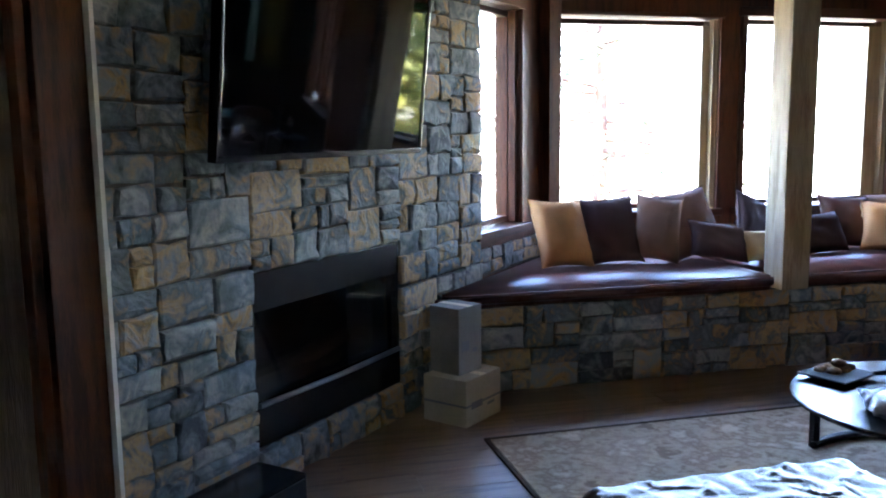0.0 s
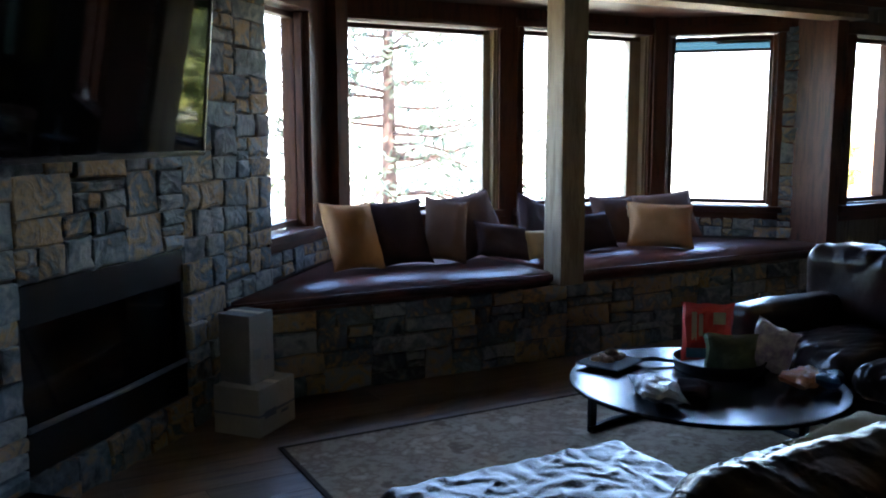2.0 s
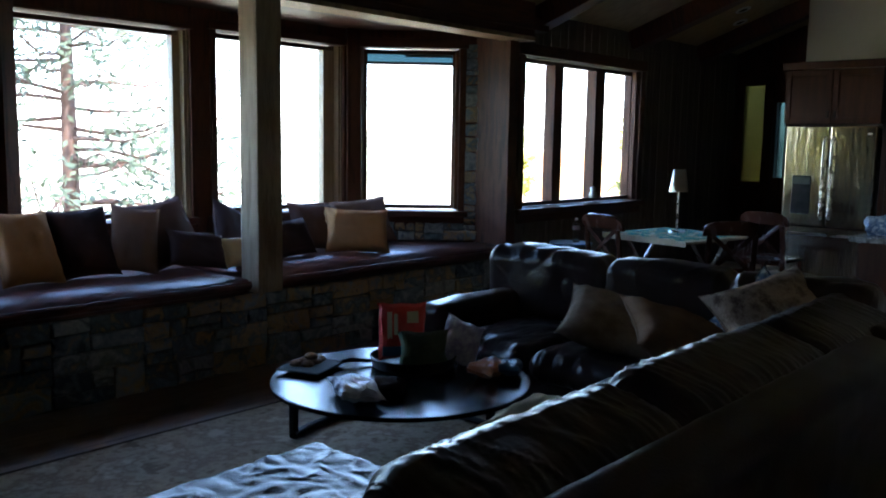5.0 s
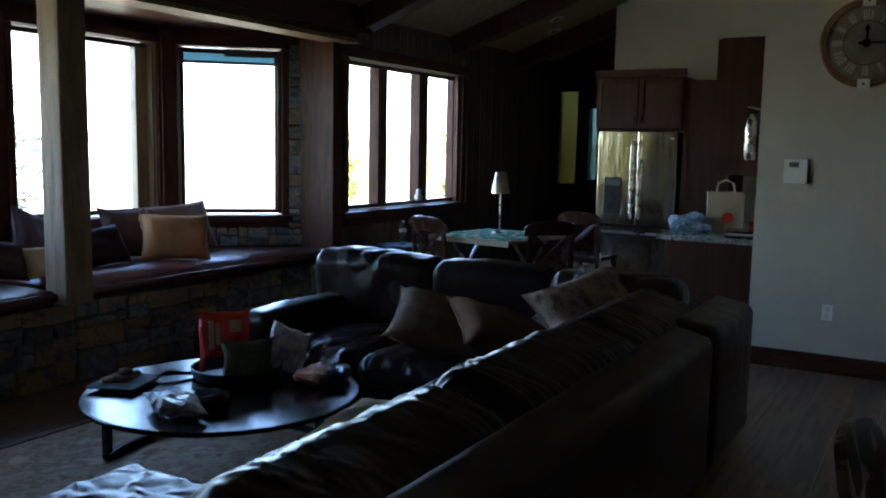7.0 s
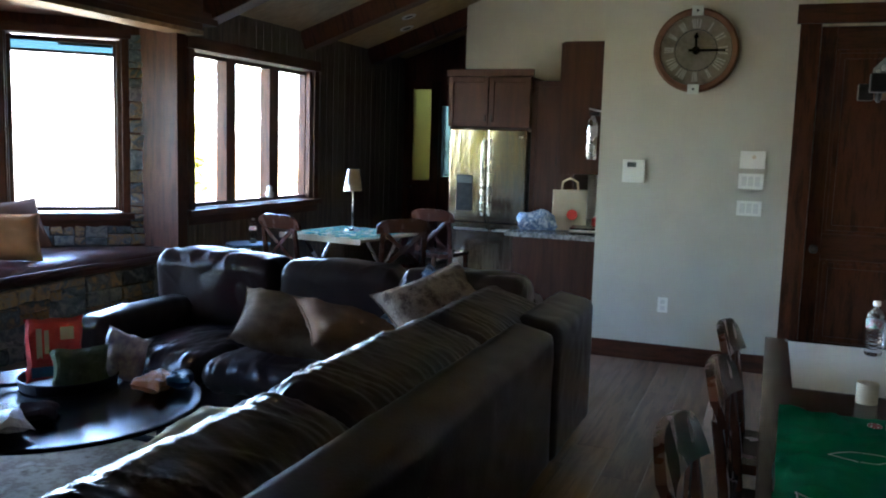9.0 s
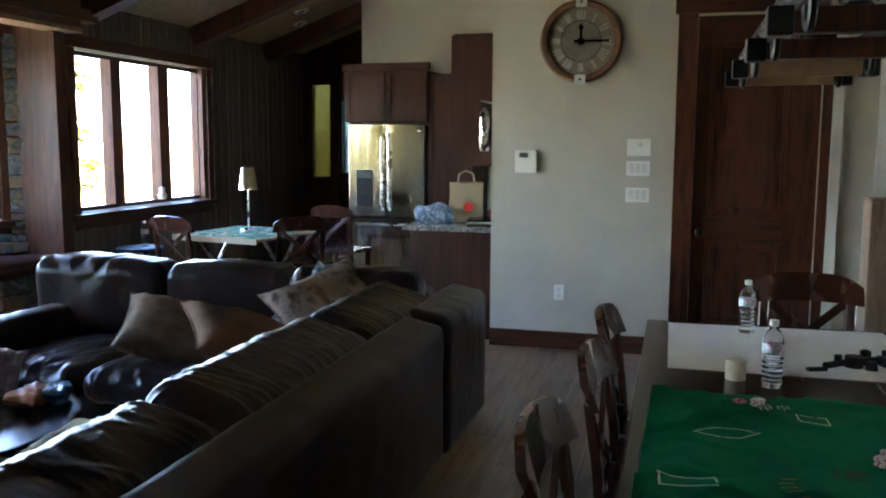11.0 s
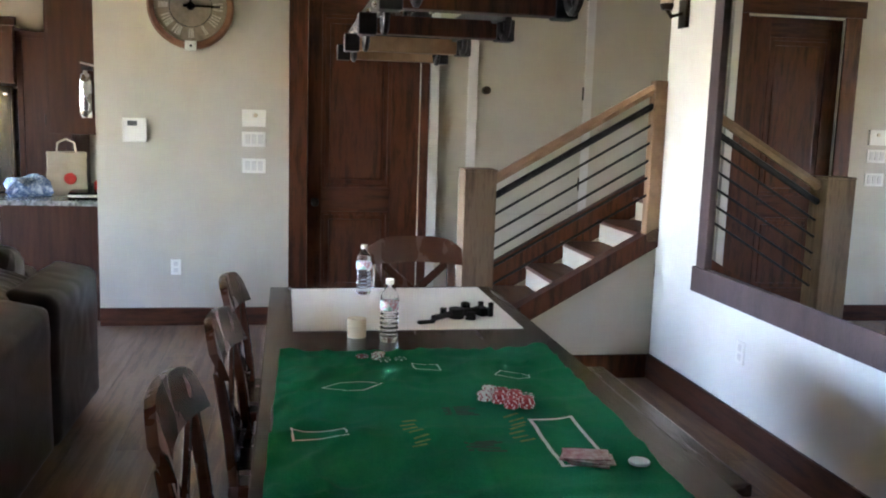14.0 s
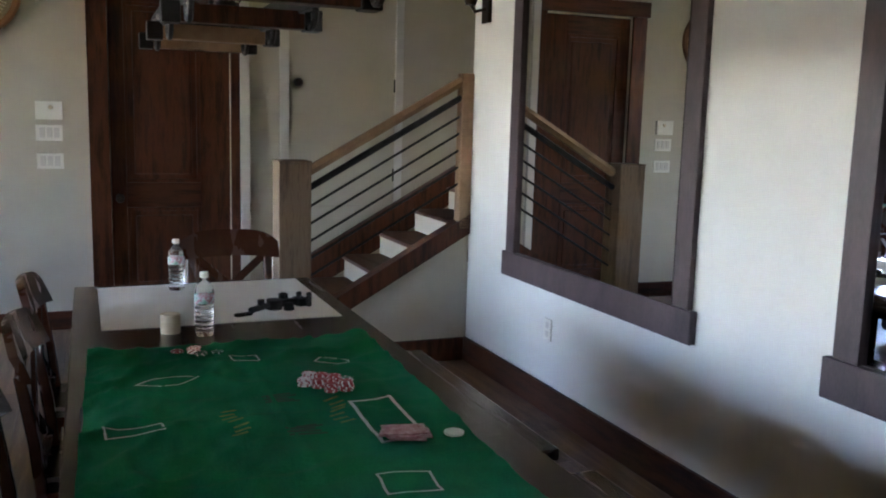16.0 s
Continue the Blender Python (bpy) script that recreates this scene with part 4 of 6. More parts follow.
NUM = ["III", "II", "I", "XII", "XI", "X", "IX", "VIII", "VII", "VI", "V", "IIII"]
for i, word in enumerate(NUM):
    bm = bmesh.new()
    a = radians(30 * i)
    n0 = len(word)
    for k, ch in enumerate(word):
        o = (k - (n0 - 1) / 2) * 0.11 / 1.0
        if ch == "I":
            ring_quad(bm, 0.155, 0.22, a - o, 0.005, 0.006, -0.0315)
        elif ch == "V":
            ring_quad(bm, 0.155, 0.22, a - o - 0.03, 0.005, 0.006, -0.0315), ring_quad(bm, 0.155, 0.22, a - o + 0.03, 0.003, 0.004, -0.0318)
        else:
            ring_quad(bm, 0.155, 0.22, a - o - 0.03, 0.005, 0.006, -0.0315), ring_quad(bm, 0.155, 0.22, a - o + 0.04, 0.005, 0.006, -0.0318)
    part("numeral", bm, M_NUMERAL, ck)
part("minute_ring", tube([(0.145 * math.cos(radians(a)), -0.032, 0.145 * math.sin(radians(a))) for a in range(0, 366, 10)], 0.0025, 6), M_BLACKMETAL, ck)
part("minute_hand", boxes((0, 0.2, -0.042, -0.038, -0.006, 0.006), (-0.05, 0.0, -0.042, -0.038, -0.01, 0.01)), M_BLACK, ck)
part("hour_hand", boxes((-0.008, 0.008, -0.046, -0.043, 0, 0.12), (-0.016, 0.016, -0.046, -0.043, 0.085, 0.105)), M_BLACK, ck)
part("hub", lathe([(0, 0.03), (0.03, 0.03), (0.026, 0.05), (0, 0.052)], 20, RX), M_BLACK, ck)
for z in (0.275, -0.275):
    part("strap", boxes((-0.04, 0.04, -0.06, -0.052, z - 0.035, z + 0.035), bevel=0.003), M_CHALK, ck)
    part("rivet", lathe([(0, 0.06), (0.009, 0.06), (0.006, 0.066), (0, 0.067)], 10, Matrix.Translation((0, 0, z)) @ RX), M_BLACKMETAL, ck)

def plate(m, w, h, d, label, kind, rockers=(), name="switch_plate"):
    p = thing(name, m, label, kind, "wall plates")
    part("plate", boxes((-w / 2, w / 2, -d, 0, -h / 2, h / 2), bevel=0.004), M_IVORY, p)
    for x in rockers:
        part("rocker", boxes((x - 0.017, x + 0.017, -d - 0.006, -d, -0.034, 0.034), bevel=0.003), M_WHITE, p)
    return p
th = plate(east(0.905, 1.426), 0.16, 0.17, 0.03, "ivory wall thermostat with small grey display", "thermostat", (), "thermostat")
part("display", boxes((-0.045, 0.02, -0.032, -0.0305, 0.03, 0.065)), M_LCD, th)
kp2 = plate(east(0.075, 1.535), 0.17, 0.125, 0.028, "ivory wall control box with a round button", "switch")
part("button", lathe([(0, 0.028), (0.014, 0.028), (0.012, 0.034), (0, 0.034)], 16, Matrix.Translation((0.01, 0, 0.02)) @ RX), M_CREAM, kp2)
plate(east(0.078, 1.383), 0.17, 0.11, 0.008, "ivory three-gang light switch plate", "switch", (-0.045, 0, 0.045))
plate(east(0.078, 1.19), 0.17, 0.108, 0.008, "ivory three-gang light switch plate below another", "switch", (-0.045, 0, 0.045))
ou = plate(east(0.637, 0.438), 0.075, 0.116, 0.008, "ivory wall outlet above the baseboard", "outlet", (), "outlet")
part("socket", boxes((-0.016, 0.016, -0.011, -0.008, 0.008, 0.04), (-0.016, 0.016, -0.011, -0.008, -0.04, -0.008), bevel=0.002), M_WHITE, ou)
ou = plate(pose(4.756, -2.4, 0.453, 0, 0, 180), 0.075, 0.116, 0.008, "white wall outlet below the mirror", "outlet", (), "outlet")
part("socket", boxes((-0.016, 0.016, -0.011, -0.008, 0.008, 0.04), (-0.016, 0.016, -0.011, -0.008, -0.04, -0.008), bevel=0.002), M_WHITE, ou)
structure("baseboard", boxes((-1.17, 0.17, -0.02, -0.001, 0, 0.135), bevel=0.004), M_DARKWOOD_X, east(0, 0), "dark wood baseboard", "baseboard")
structure("baseboard", boxes((-5.825, 3.0, -0.02, -0.001, 0, 0.155), bevel=0.004), M_DARKWOOD_X, pose(0, -2.4, 0, 0, 0, 180), "dark wood baseboard below the mirrors", "baseboard")

# ---- panelled door ----
dr = thing("door_1", east(0, 0), "dark stained two-panel wooden door, closed", "door", kind="structure")
part("stile", boxes((0.312, 0.412, 0.02, 0.065, 0.005, 2.455), bevel=0.003), M_DARKWOOD, dr)
part("stile", boxes((0.925, 1.138, 0.02, 0.065, 0.005, 2.455), bevel=0.003), M_DARKWOOD, dr)
for z0, z1 in ((0.005, 0.25), (0.86, 1.04), (2.3, 2.455)):
    part("rail", boxes((0.412, 0.925, 0.02, 0.065, z0, z1), bevel=0.003), M_DARKWOOD_X, dr)
for z0, z1 in ((0.25, 0.86), (1.04, 2.3)):
    bm = boxes((0.412, 0.925, 0.045, 0.06, z0, z1))
    box(bm, 0.47, 0.867, 0.03, 0.05, z0 + 0.06, z1 - 0.06, 0.012)
    part("panel", bm, M_DARKWOOD, dr)
    part("moulding", boxes((0.412, 0.925, 0.014, 0.03, z1 - 0.025, z1), (0.412, 0.925, 0.014, 0.03, z0, z0 + 0.025), (0.412, 0.437, 0.014, 0.03, z0, z1), (0.9, 0.925, 0.014, 0.03, z0, z1), bevel=0.004), M_DARKWOOD, dr)
kb = part("door_knob", lathe([(0.03, 0), (0.03, 0.008), (0.01, 0.012), (0.01, 0.04), (0.028, 0.05), (0.03, 0.062), (0.02, 0.075), (0, 0.077)], 20, Matrix.Translation((0.365, 0.02, 0.93)) @ RX), M_BRONZE, dr, smooth=True)
structure("door_casing", boxes((0.173, 0.308, -0.03, -0.001, 0, 2.47), (1.142, 1.206, -0.03, -0.001, 0, 2.47), bevel=0.005), M_DARKWOOD, east(0, 0), "dark wood door casing", "trim")
structure("door_head_casing", boxes((0.15, 1.225, -0.04, -0.001, 2.47, 2.6), bevel=0.006), M_DARKWOOD_X, east(0, 0), "dark wood door head casing", "trim")
structure("wall_edge", boxes((1.21, 1.272, -0.045, -0.001, 0, 3.9)), M_WHITE, east(0, 0), "white painted wall edge beside the door", "trim")
sd = thing("door_2", east(0, 0), "flush beige painted access door above the stair", "door", kind="structure")
part("leaf", boxes((1.576, 2.413, 0.004, 0.045, 0.86, 2.895), bevel=0.003), M_PLASTER, sd)
part("knob", lathe([(0.03, 0), (0.03, 0.008), (0.011, 0.012), (0.011, 0.03), (0.03, 0.04), (0.03, 0.055), (0, 0.06)], 20, Matrix.Translation((1.64, 0.004, 1.797)) @ RX), M_BRONZE, sd, smooth=True)
for z in (1.05, 1.75, 2.5):
    part("hinge", boxes((2.405, 2.425, -0.008, 0.004, z, z + 0.1), bevel=0.002), M_BRONZE, sd)
structure("door_casing", boxes((1.5, 1.573, -0.016, -0.001, 0.855, 2.98), (2.416, 2.48, -0.016, -0.001, 0.855, 2.98), (1.5, 2.48, -0.018, -0.001, 2.9, 2.98), bevel=0.003), M_WHITE, east(0, 0), "painted access door casing", "trim")

structure("wall_closet_back", boxes((7.53, 7.6, -4.6, 1.02, 0, 4.4)), M_BARN, None, "dark closet lining behind the doors", "wall")

# ---- stairs ----
SL = 0.575
st = thing("staircase", pose(0, 0, 0), "dark wood stair with white risers and steel rails", "stairs")
for i in range(9):
    y0 = -1.415 - 0.29 * i
    z1 = 0.135 + 0.175 * i
    part("riser", boxes((5.9, 7.28, y0 - 0.02, y0, max(0.002, z1 - 0.172), z1 - 0.03)), M_PLASTER, st)
    part("tread", boxes((5.9, 7.28, y0 - 0.31, y0 + 0.025, z1 - 0.03, z1), bevel=0.006), M_DARKWOOD_X, st)
def slope_board(x0, x1, ya, yb, zoff0, zoff1):
    bm = bmesh.new()
    z = lambda y: 0.415 + SL * (-1.601 - y)
    vs = [bm.verts.new((x, y, z(y) + d)) for x in (x0, x1) for y, d in ((ya, zoff0), (yb, zoff0), (yb, zoff1), (ya, zoff1))]
    for f in ((0, 1, 2, 3), (7, 6, 5, 4), (0, 4, 5, 1), (1, 5, 6, 2), (2, 6, 7, 3), (3, 7, 4, 0)):
        bm.faces.new([vs[i] for i in f])
    bmesh.ops.recalc_face_normals(bm, faces=bm.faces)
    return bm
part("stringer", slope_board(5.8, 5.9, -1.3, -2.396, -0.04, 0.085), M_DARKWOOD, st)
part("wall_stringer", slope_board(7.28, 7.35, -1.25, -4.5, -0.28, 0.0), M_DARKWOOD, st)
bm = bmesh.new()
vs = [bm.verts.new(p) for p in ((5.84, -1.0, 0), (5.84, -2.4, 0), (5.84, -2.4, 0.83), (5.84, -1.6, 0.38), (5.84, -1.36, 0.24), (5.84, -1.36, 0))]
f = bm.faces.new([vs[1], vs[2], vs[3], vs[4], vs[5]])
bm.verts.remove(vs[0])
e = bmesh.ops.extrude_face_region(bm, geom=[f])["geom"]
for v in e:
    if isinstance(v, bmesh.types.BMVert):
        v.co.x = 5.89
bmesh.ops.recalc_face_normals(bm, faces=bm.faces)
structure("wall_under_stair", bm, M_PLASTER, None, "beige plaster wall under the stair", "wall")
structure("baseboard", boxes((5.82, 5.838, -2.38, -1.36, 0, 0.15), bevel=0.004), M_DARKWOOD, None, "dark wood baseboard under the stair", "baseboard")
nw = thing("newel_post", pose(5.84, -1.262, 0), "square weathered timber newel post", "post")
part("shaft", boxes((-0.095, 0.095, -0.095, 0.095, 0, 1.27), bevel=0.008), M_NEWEL, nw)
part("cap", boxes((-0.098, 0.098, -0.098, 0.098, 1.27, 1.285), bevel=0.006), M_NEWEL, nw)
rl = thing("stair_railing", pose(0, 0, 0), "timber stair railing with black steel rods", "railing")
zr = lambda y: 1.225 + 0.583 * (-1.366 - y)
part("handrail", tube([(5.84, -1.36, zr(-1.36)), (5.84, -2.37, zr(-2.37))], 0.032, 6), M_RAILWOOD, rl)
part("end_post", boxes((5.80, 5.88, -2.395, -2.315, 0.86, 1.83), bevel=0.005), M_RAILWOOD, rl)
part("grab_bar", tube([(5.83, -1.36, zr(-1.36) - 0.1), (5.83, -2.32, zr(-2.32) - 0.1)], 0.02, 8), M_BLACKMETAL, rl)
for k in range(5):
    d = 0.215 + 0.105 * k
    y0 = -1.36 if zr(-1.36) - d > 0.2 else -1.5
    part("rod", tube([(5.84, y0, zr(y0) - d), (5.84, -2.33, zr(-2.33) - d)], 0.008, 8), M_BLACKMETAL, rl)

# ---- mirrors and sconce ----
def mirror(x_right, w):
    m = thing("wall_mirror", pose(x_right, -2.4, 0, 0, 0, 180), "tall wall mirror in a dark umber wood frame", "mirror", "wall mirrors")
    part("stile", boxes((0.0, 0.1, -0.03, -0.002, 0.805, 2.5), bevel=0.004), M_PURPLEWOOD, m)
    part("stile", boxes((w - 0.1, w, -0.03, -0.002, 0.805, 2.5), bevel=0.004), M_PURPLEWOOD, m)
    part("bottom_rail", boxes((-0.035, w + 0.03, -0.036, -0.002, 0.667, 0.805), bevel=0.005), M_PURPLEWOOD, m)
    part("top_rail", boxes((-0.035, w + 0.03, -0.036, -0.002, 2.5, 2.63), bevel=0.005), M_PURPLEWOOD, m)
    part("glass", boxes((0.102 - w / 2, w / 2 - 0.102, -0.004, 0.004, 0.807, 2.498), m=pose(w / 2, -0.017, 0, 0, 0, -0.95)), M_MIRROR, m)
mirror(5.24, 1.64)
mirror(2.868, 1.64)
sc = thing("wall_sconce", pose(5.64, -2.4, 2.2, 0, 0, 180), "small dark bronze wall sconce bracket", "sconce")
part("backplate", boxes((-0.05, 0.05, -0.025, -0.001, -0.08, 0.08), bevel=0.006), M_BRONZE, sc)
part("arm", tube([(0, -0.02, 0), (0, -0.09, -0.02), (0, -0.12, 0.02)], 0.012), M_BRONZE, sc)
part("cup", lathe([(0, 0), (0.03, 0), (0.04, 0.03), (0.036, 0.035), (0, 0.03)], 16, Matrix.Translation((0, -0.12, 0.015))), M_BRONZE, sc)
part("shade", lathe([(0.034, 0.03), (0.05, 0.16), (0.047, 0.16), (0.031, 0.03)], 16, Matrix.Translation((0, -0.12, 0.015)), cap=False), M_SHADE, sc)

# ---- dining table and what lies on it ----
dt = thing("dining_table", pose(3.45, -0.615, 0), "long espresso stained wooden dining table", "table")
part("tabletop", boxes((-1.47, 1.47, -0.525, 0.525, 0.715, 0.76), bevel=0.006), M_TABLEWOOD, dt)
part("apron", boxes((-1.36, 1.36, -0.43, -0.41, 0.62, 0.715), (-1.36, 1.36, 0.41, 0.43, 0.62, 0.715), (-1.36, -1.34, -0.41, 0.41, 0.62, 0.715), (1.34, 1.36, -0.41, 0.41, 0.62, 0.715), bevel=0.003), M_TABLEWOOD, dt)
for x in (-1.34, 1.34):
    for y in (-0.42, 0.42):
        part("leg", boxes((x - 0.05, x + 0.05, y - 0.05, y + 0.05, 0, 0.715), bevel=0.006), M_TABLEWOOD, dt)
ps = thing("paper_runner", pose(0, 0, 0.7605), "white paper sheet spread on the dining table", "paper")
bm = bmesh.new()
q = [bm.verts.new(p) for p in ((4.055, -1.07, 0), (4.89, -1.07, 0), (4.86, -0.185, 0), (4.055, -0.19, 0))]
f = bm.faces.new(q)
for v in bmesh.ops.extrude_face_region(bm, geom=[f])["geom"]:
    if isinstance(v, bmesh.types.BMVert):
        v.co.z = 0.002
bmesh.ops.recalc_face_normals(bm, faces=bm.faces)
part("sheet", bm, M_PAPER, ps)

FELT_Z = 0.763
def felt_height(x, y):
    h = 0.016 * abs(noise.noise(Vector((x * 3.1, y * 4.2, 1.7)))) + 0.011 * abs(noise.noise(Vector((x * 9, y * 6, 4))))
    for c in (0.25, 0.5, 0.75):
        h += 0.003 * math.exp(-((x - 2.2 - 1.53 * c) / 0.012) ** 2)
    h += 0.004 * math.exp(-((y + 0.61) / 0.01) ** 2)
    h += 0.012 * math.exp(-((x - 2.95) / 0.05) ** 2 - ((y + 0.33) / 0.05) ** 2)
    edge = min(1, max(0, (x - 3.2) / 0.3) + max(0, (y + 0.4) / 0.2))
    f1 = abs(noise.noise(Vector((x * 5.5 + y * 3, y * 5 - x * 2, 8.3))))
    f2 = abs(noise.noise(Vector((x * 3 - y * 2, y * 10 + x * 4, 2.9))))
    h += (0.003 + 0.009 * edge) * (max(0, 1 - 6 * f1) + 0.7 * max(0, 1 - 7 * f2))
    return FELT_Z + h
ft = thing("felt_cloth", pose(0, 0, 0), "green felt card game cloth with creases", "cloth")
bm = bmesh.new()
nx, ny = 130, 80
gv = []
for i in range(nx + 1):
    for j in range(ny + 1):
        u, v = i / nx, j / ny
        x = 2.03 + (3.735 - 2.03) * u + 0.03 * u ** 8 * noise.noise(Vector((v * 7, 0, 0)))
        y = (-1.0 - 0.068 * u) * (1 - v) + (-0.11 - 0.035 * u) * v + (0.006 * noise.noise(Vector((u * 9, 3, 0))) if j in (0, ny) else 0)
        gv.append(bm.verts.new((x, y, felt_height(x, y))))
for i in range(nx):
    for j in range(ny):
        a = i * (ny + 1) + j
        bm.faces.new((gv[a], gv[a + ny + 1], gv[a + ny + 2], gv[a + 1]))
part("cloth", bm, M_FELT, ft, smooth=True)
def printed(pts, w, mat, closed=True, name="printed_line"):
    """A flat printed line that lies on the cloth."""
    bm = bmesh.new()
    pts = [Vector((x, y, 0)) for x, y in pts]
    segs = list(zip(pts, pts[1:] + pts[:1])) if closed else list(zip(pts, pts[1:]))
    for a, b in segs:
        n = max(1, int((b - a).length / 0.03))
        d = (b - a).normalized()
        o = Vector((-d.y, d.x, 0)) * w / 2
        a, b = a - d * w / 2, b + d * w / 2
        row = [[bm.verts.new((*(a.lerp(b, k / n) + s_ * o).xy, felt_height(*a.lerp(b, k / n).xy) + 0.0025)) for s_ in (-1, 1)] for k in range(n + 1)]
        for r0, r1 in zip(row, row[1:]):
            bm.faces.new((r0[0], r1[0], r1[1], r0[1]))
    bmesh.ops.recalc_face_normals(bm, faces=bm.faces)
    return part(name, bm, mat, ft)
printed([(3.015, -0.8), (3.015, -0.912), (2.70, -0.9), (2.70, -0.79)], 0.01, M_CHALK)
printed([(2.985, -0.18), (2.985, -0.31), (2.915, -0.315), (2.915, -0.185)], 0.006, M_CHALK)
printed([(3.335, -0.27), (3.375, -0.325), (3.378, -0.375), (3.335, -0.44), (3.295, -0.385), (3.297, -0.33)], 0.005, M_CHALK)
printed([(3.545, -0.56), (3.545, -0.64), (3.465, -0.64), (3.465, -0.565)], 0.005, M_CHALK)
printed([(3.46, -0.83), (3.42, -0.91), (3.37, -0.9), (3.41, -0.8)], 0.004, M_CHALK)
printed([(2.53, -0.72), (2.50, -0.83), (2.4, -0.82), (2.42, -0.71)], 0.006, M_CHALK)
printed([(2.4, -0.3), (2.43, -0.4), (2.36, -0.46), (2.3, -0.4), (2.3, -0.28)], 0.006, M_CHALK)
for k in range(7):
    printed([(2.86 + 0.028 * k, -0.47 - 0.012 * math.sin(k)), (2.872 + 0.028 * k, -0.5 - 0.012 * math.sin(k))], 0.009, M_GILT, False, "print_bar")
    printed([(2.86 + 0.03 * k, -0.735 + 0.012 * math.sin(k)), (2.876 + 0.03 * k, -0.77 + 0.012 * math.sin(k))], 0.009, M_GILT, False, "print_bar")
for x, y in ((3.1, -0.62), (2.84, -0.63)):
    for k in range(5):
        printed([(x - 0.03 + 0.016 * k, y - 0.05 + 0.012 * (k % 3)), (x - 0.02 + 0.012 * k, y + 0.03 - 0.01 * (k % 2))], 0.012, M_DARKPRINT, False, "print_bar")

def bottle(x, y, z, h, label, group="water bottles"):
    b = thing("water_bottle", pose(x, y, z), label, "bottle", group)
    k = h / 0.22
    r = 0.034
    prof = [(0.0, 0.0), (r * 0.85, 0.0), (r, 0.008)]
    for i in range(6):
        zz = 0.014 + 0.016 * i
        prof += [(r, zz), (r, zz + 0.006), (r * 0.86, zz + 0.009), (r * 0.86, zz + 0.013)]
    prof += [(r, 0.112), (r, 0.148), (r * 0.9, 0.151), (r * 0.97, 0.156), (r * 0.88, 0.17), (r * 0.55, 0.188), (0.0125, 0.195), (0.0125, 0.205), (0, 0.205)]
    part("bottle_body", lathe([(a, c * k) for a, c in prof], 24), M_WATER, b, smooth=True)
    part("label_band", lathe([(r + 0.001, 0.114 * k), (r + 0.001, 0.146 * k)], 24, cap=False), M_LABEL, b, "blue and white paper band", smooth=True)
    part("cap", lathe([(0, 0.22 * k), (0.0145, 0.22 * k), (0.0148, 0.204 * k), (0.0148, 0.202 * k), (0, 0.202 * k)], 18), M_WHITE, b)
M_LABEL = material("bottle_label", [(0.62, 0.66, 0.66), (0.12, 0.36, 0.24), (0.6, 0.64, 0.66), (0.45, 0.12, 0.14), (0.62, 0.66, 0.66)], 0.4, 45, 0.0)
bottle(4.74, -0.508, 0.763, 0.225, "clear plastic water bottle on the white paper")
bottle(3.9, -0.527, 0.7605, 0.225, "clear plastic water bottle on the dark table")
tp = thing("tape_roll", pose(3.965, -0.417, 0.7605), "roll of cream masking tape on the table", "tape")
part("roll", lathe([(0.022, 0), (0.034, 0), (0.034, 0.068), (0.022, 0.068), (0.022, 0)], 32), M_CREAM, tp)
gd = thing("camera_gimbal", pose(4.24, -0.84, 0.763, 0, 0, -70), "black folding gadget lying on the white paper", "gadget")
part("grip", tube([(-0.13, -0.04, 0.018), (-0.02, 0.0, 0.02)], 0.013), M_MATTEBLACK, gd)
part("motor", lathe([(0, 0), (0.032, 0), (0.032, 0.04), (0, 0.04)], 18, Matrix.Translation((0.0, 0.0, 0))), M_MATTEBLACK, gd)
part("arm", boxes((0.0, 0.12, -0.012, 0.012, 0.01, 0.035), bevel=0.003), M_MATTEBLACK, gd)
part("clamp", boxes((0.1, 0.145, -0.03, 0.03, 0.0, 0.035), bevel=0.006), M_MATTEBLACK, gd)
part("clamp_jaw", boxes((0.13, 0.15, -0.045, -0.03, 0.0, 0.06), (0.13, 0.15, 0.03, 0.045, 0.0, 0.05), bevel=0.004), M_MATTEBLACK, gd)
part("motor", lathe([(0, 0), (0.02, 0), (0.02, 0.05), (0.012, 0.055), (0, 0.055)], 16, Matrix.Translation((0.06, 0.03, 0))), M_BLACK, gd)
part("knob", lathe([(0, 0), (0.014, 0), (0.014, 0.03), (0, 0.03)], 12, Matrix.Translation((-0.07, -0.015, 0.02))), M_BLACK, gd)
part("lens", lathe([(0, 0), (0.022, 0), (0.018, 0.03), (0, 0.03)], 16, Matrix.Translation((0.04, -0.045, 0.0))), M_MATTEBLACK, gd)
part("strap_end", boxes((-0.2, -0.13, -0.06, -0.035, 0.002, 0.014), bevel=0.003), M_MATTEBLACK, gd)

def chip_mesh(mat_a):
    c = thing("poker_chip", pose(0, 0, -5), "clay poker chip on the green felt", "poker chip", "poker chips")
    part("disc", lathe([(0, 0), (0.0195, 0), (0.0195, 0.0033), (0, 0.0033)], 20), mat_a, c)
    for k in range(6):
        a = radians(60 * k)
        part("edge_spot", boxes((0.013, 0.0197, -0.0024, 0.0024, -0.0001, 0.0034), m=Matrix.Rotation(a, 4, "Z")), M_CHIPRED if mat_a is M_CHIPWHITE else M_CHIPWHITE, c)
    return c
protos = [chip_mesh(M_CHIPRED), chip_mesh(M_CHIPWHITE)]
M_CHIPGREEN = material("green_clay_chip", [(0.02, 0.16, 0.08), (0.03, 0.22, 0.11)], 0.5, 20, 0.0)
protos.append(chip_mesh(M_CHIPGREEN))
rng = random.Random(5)
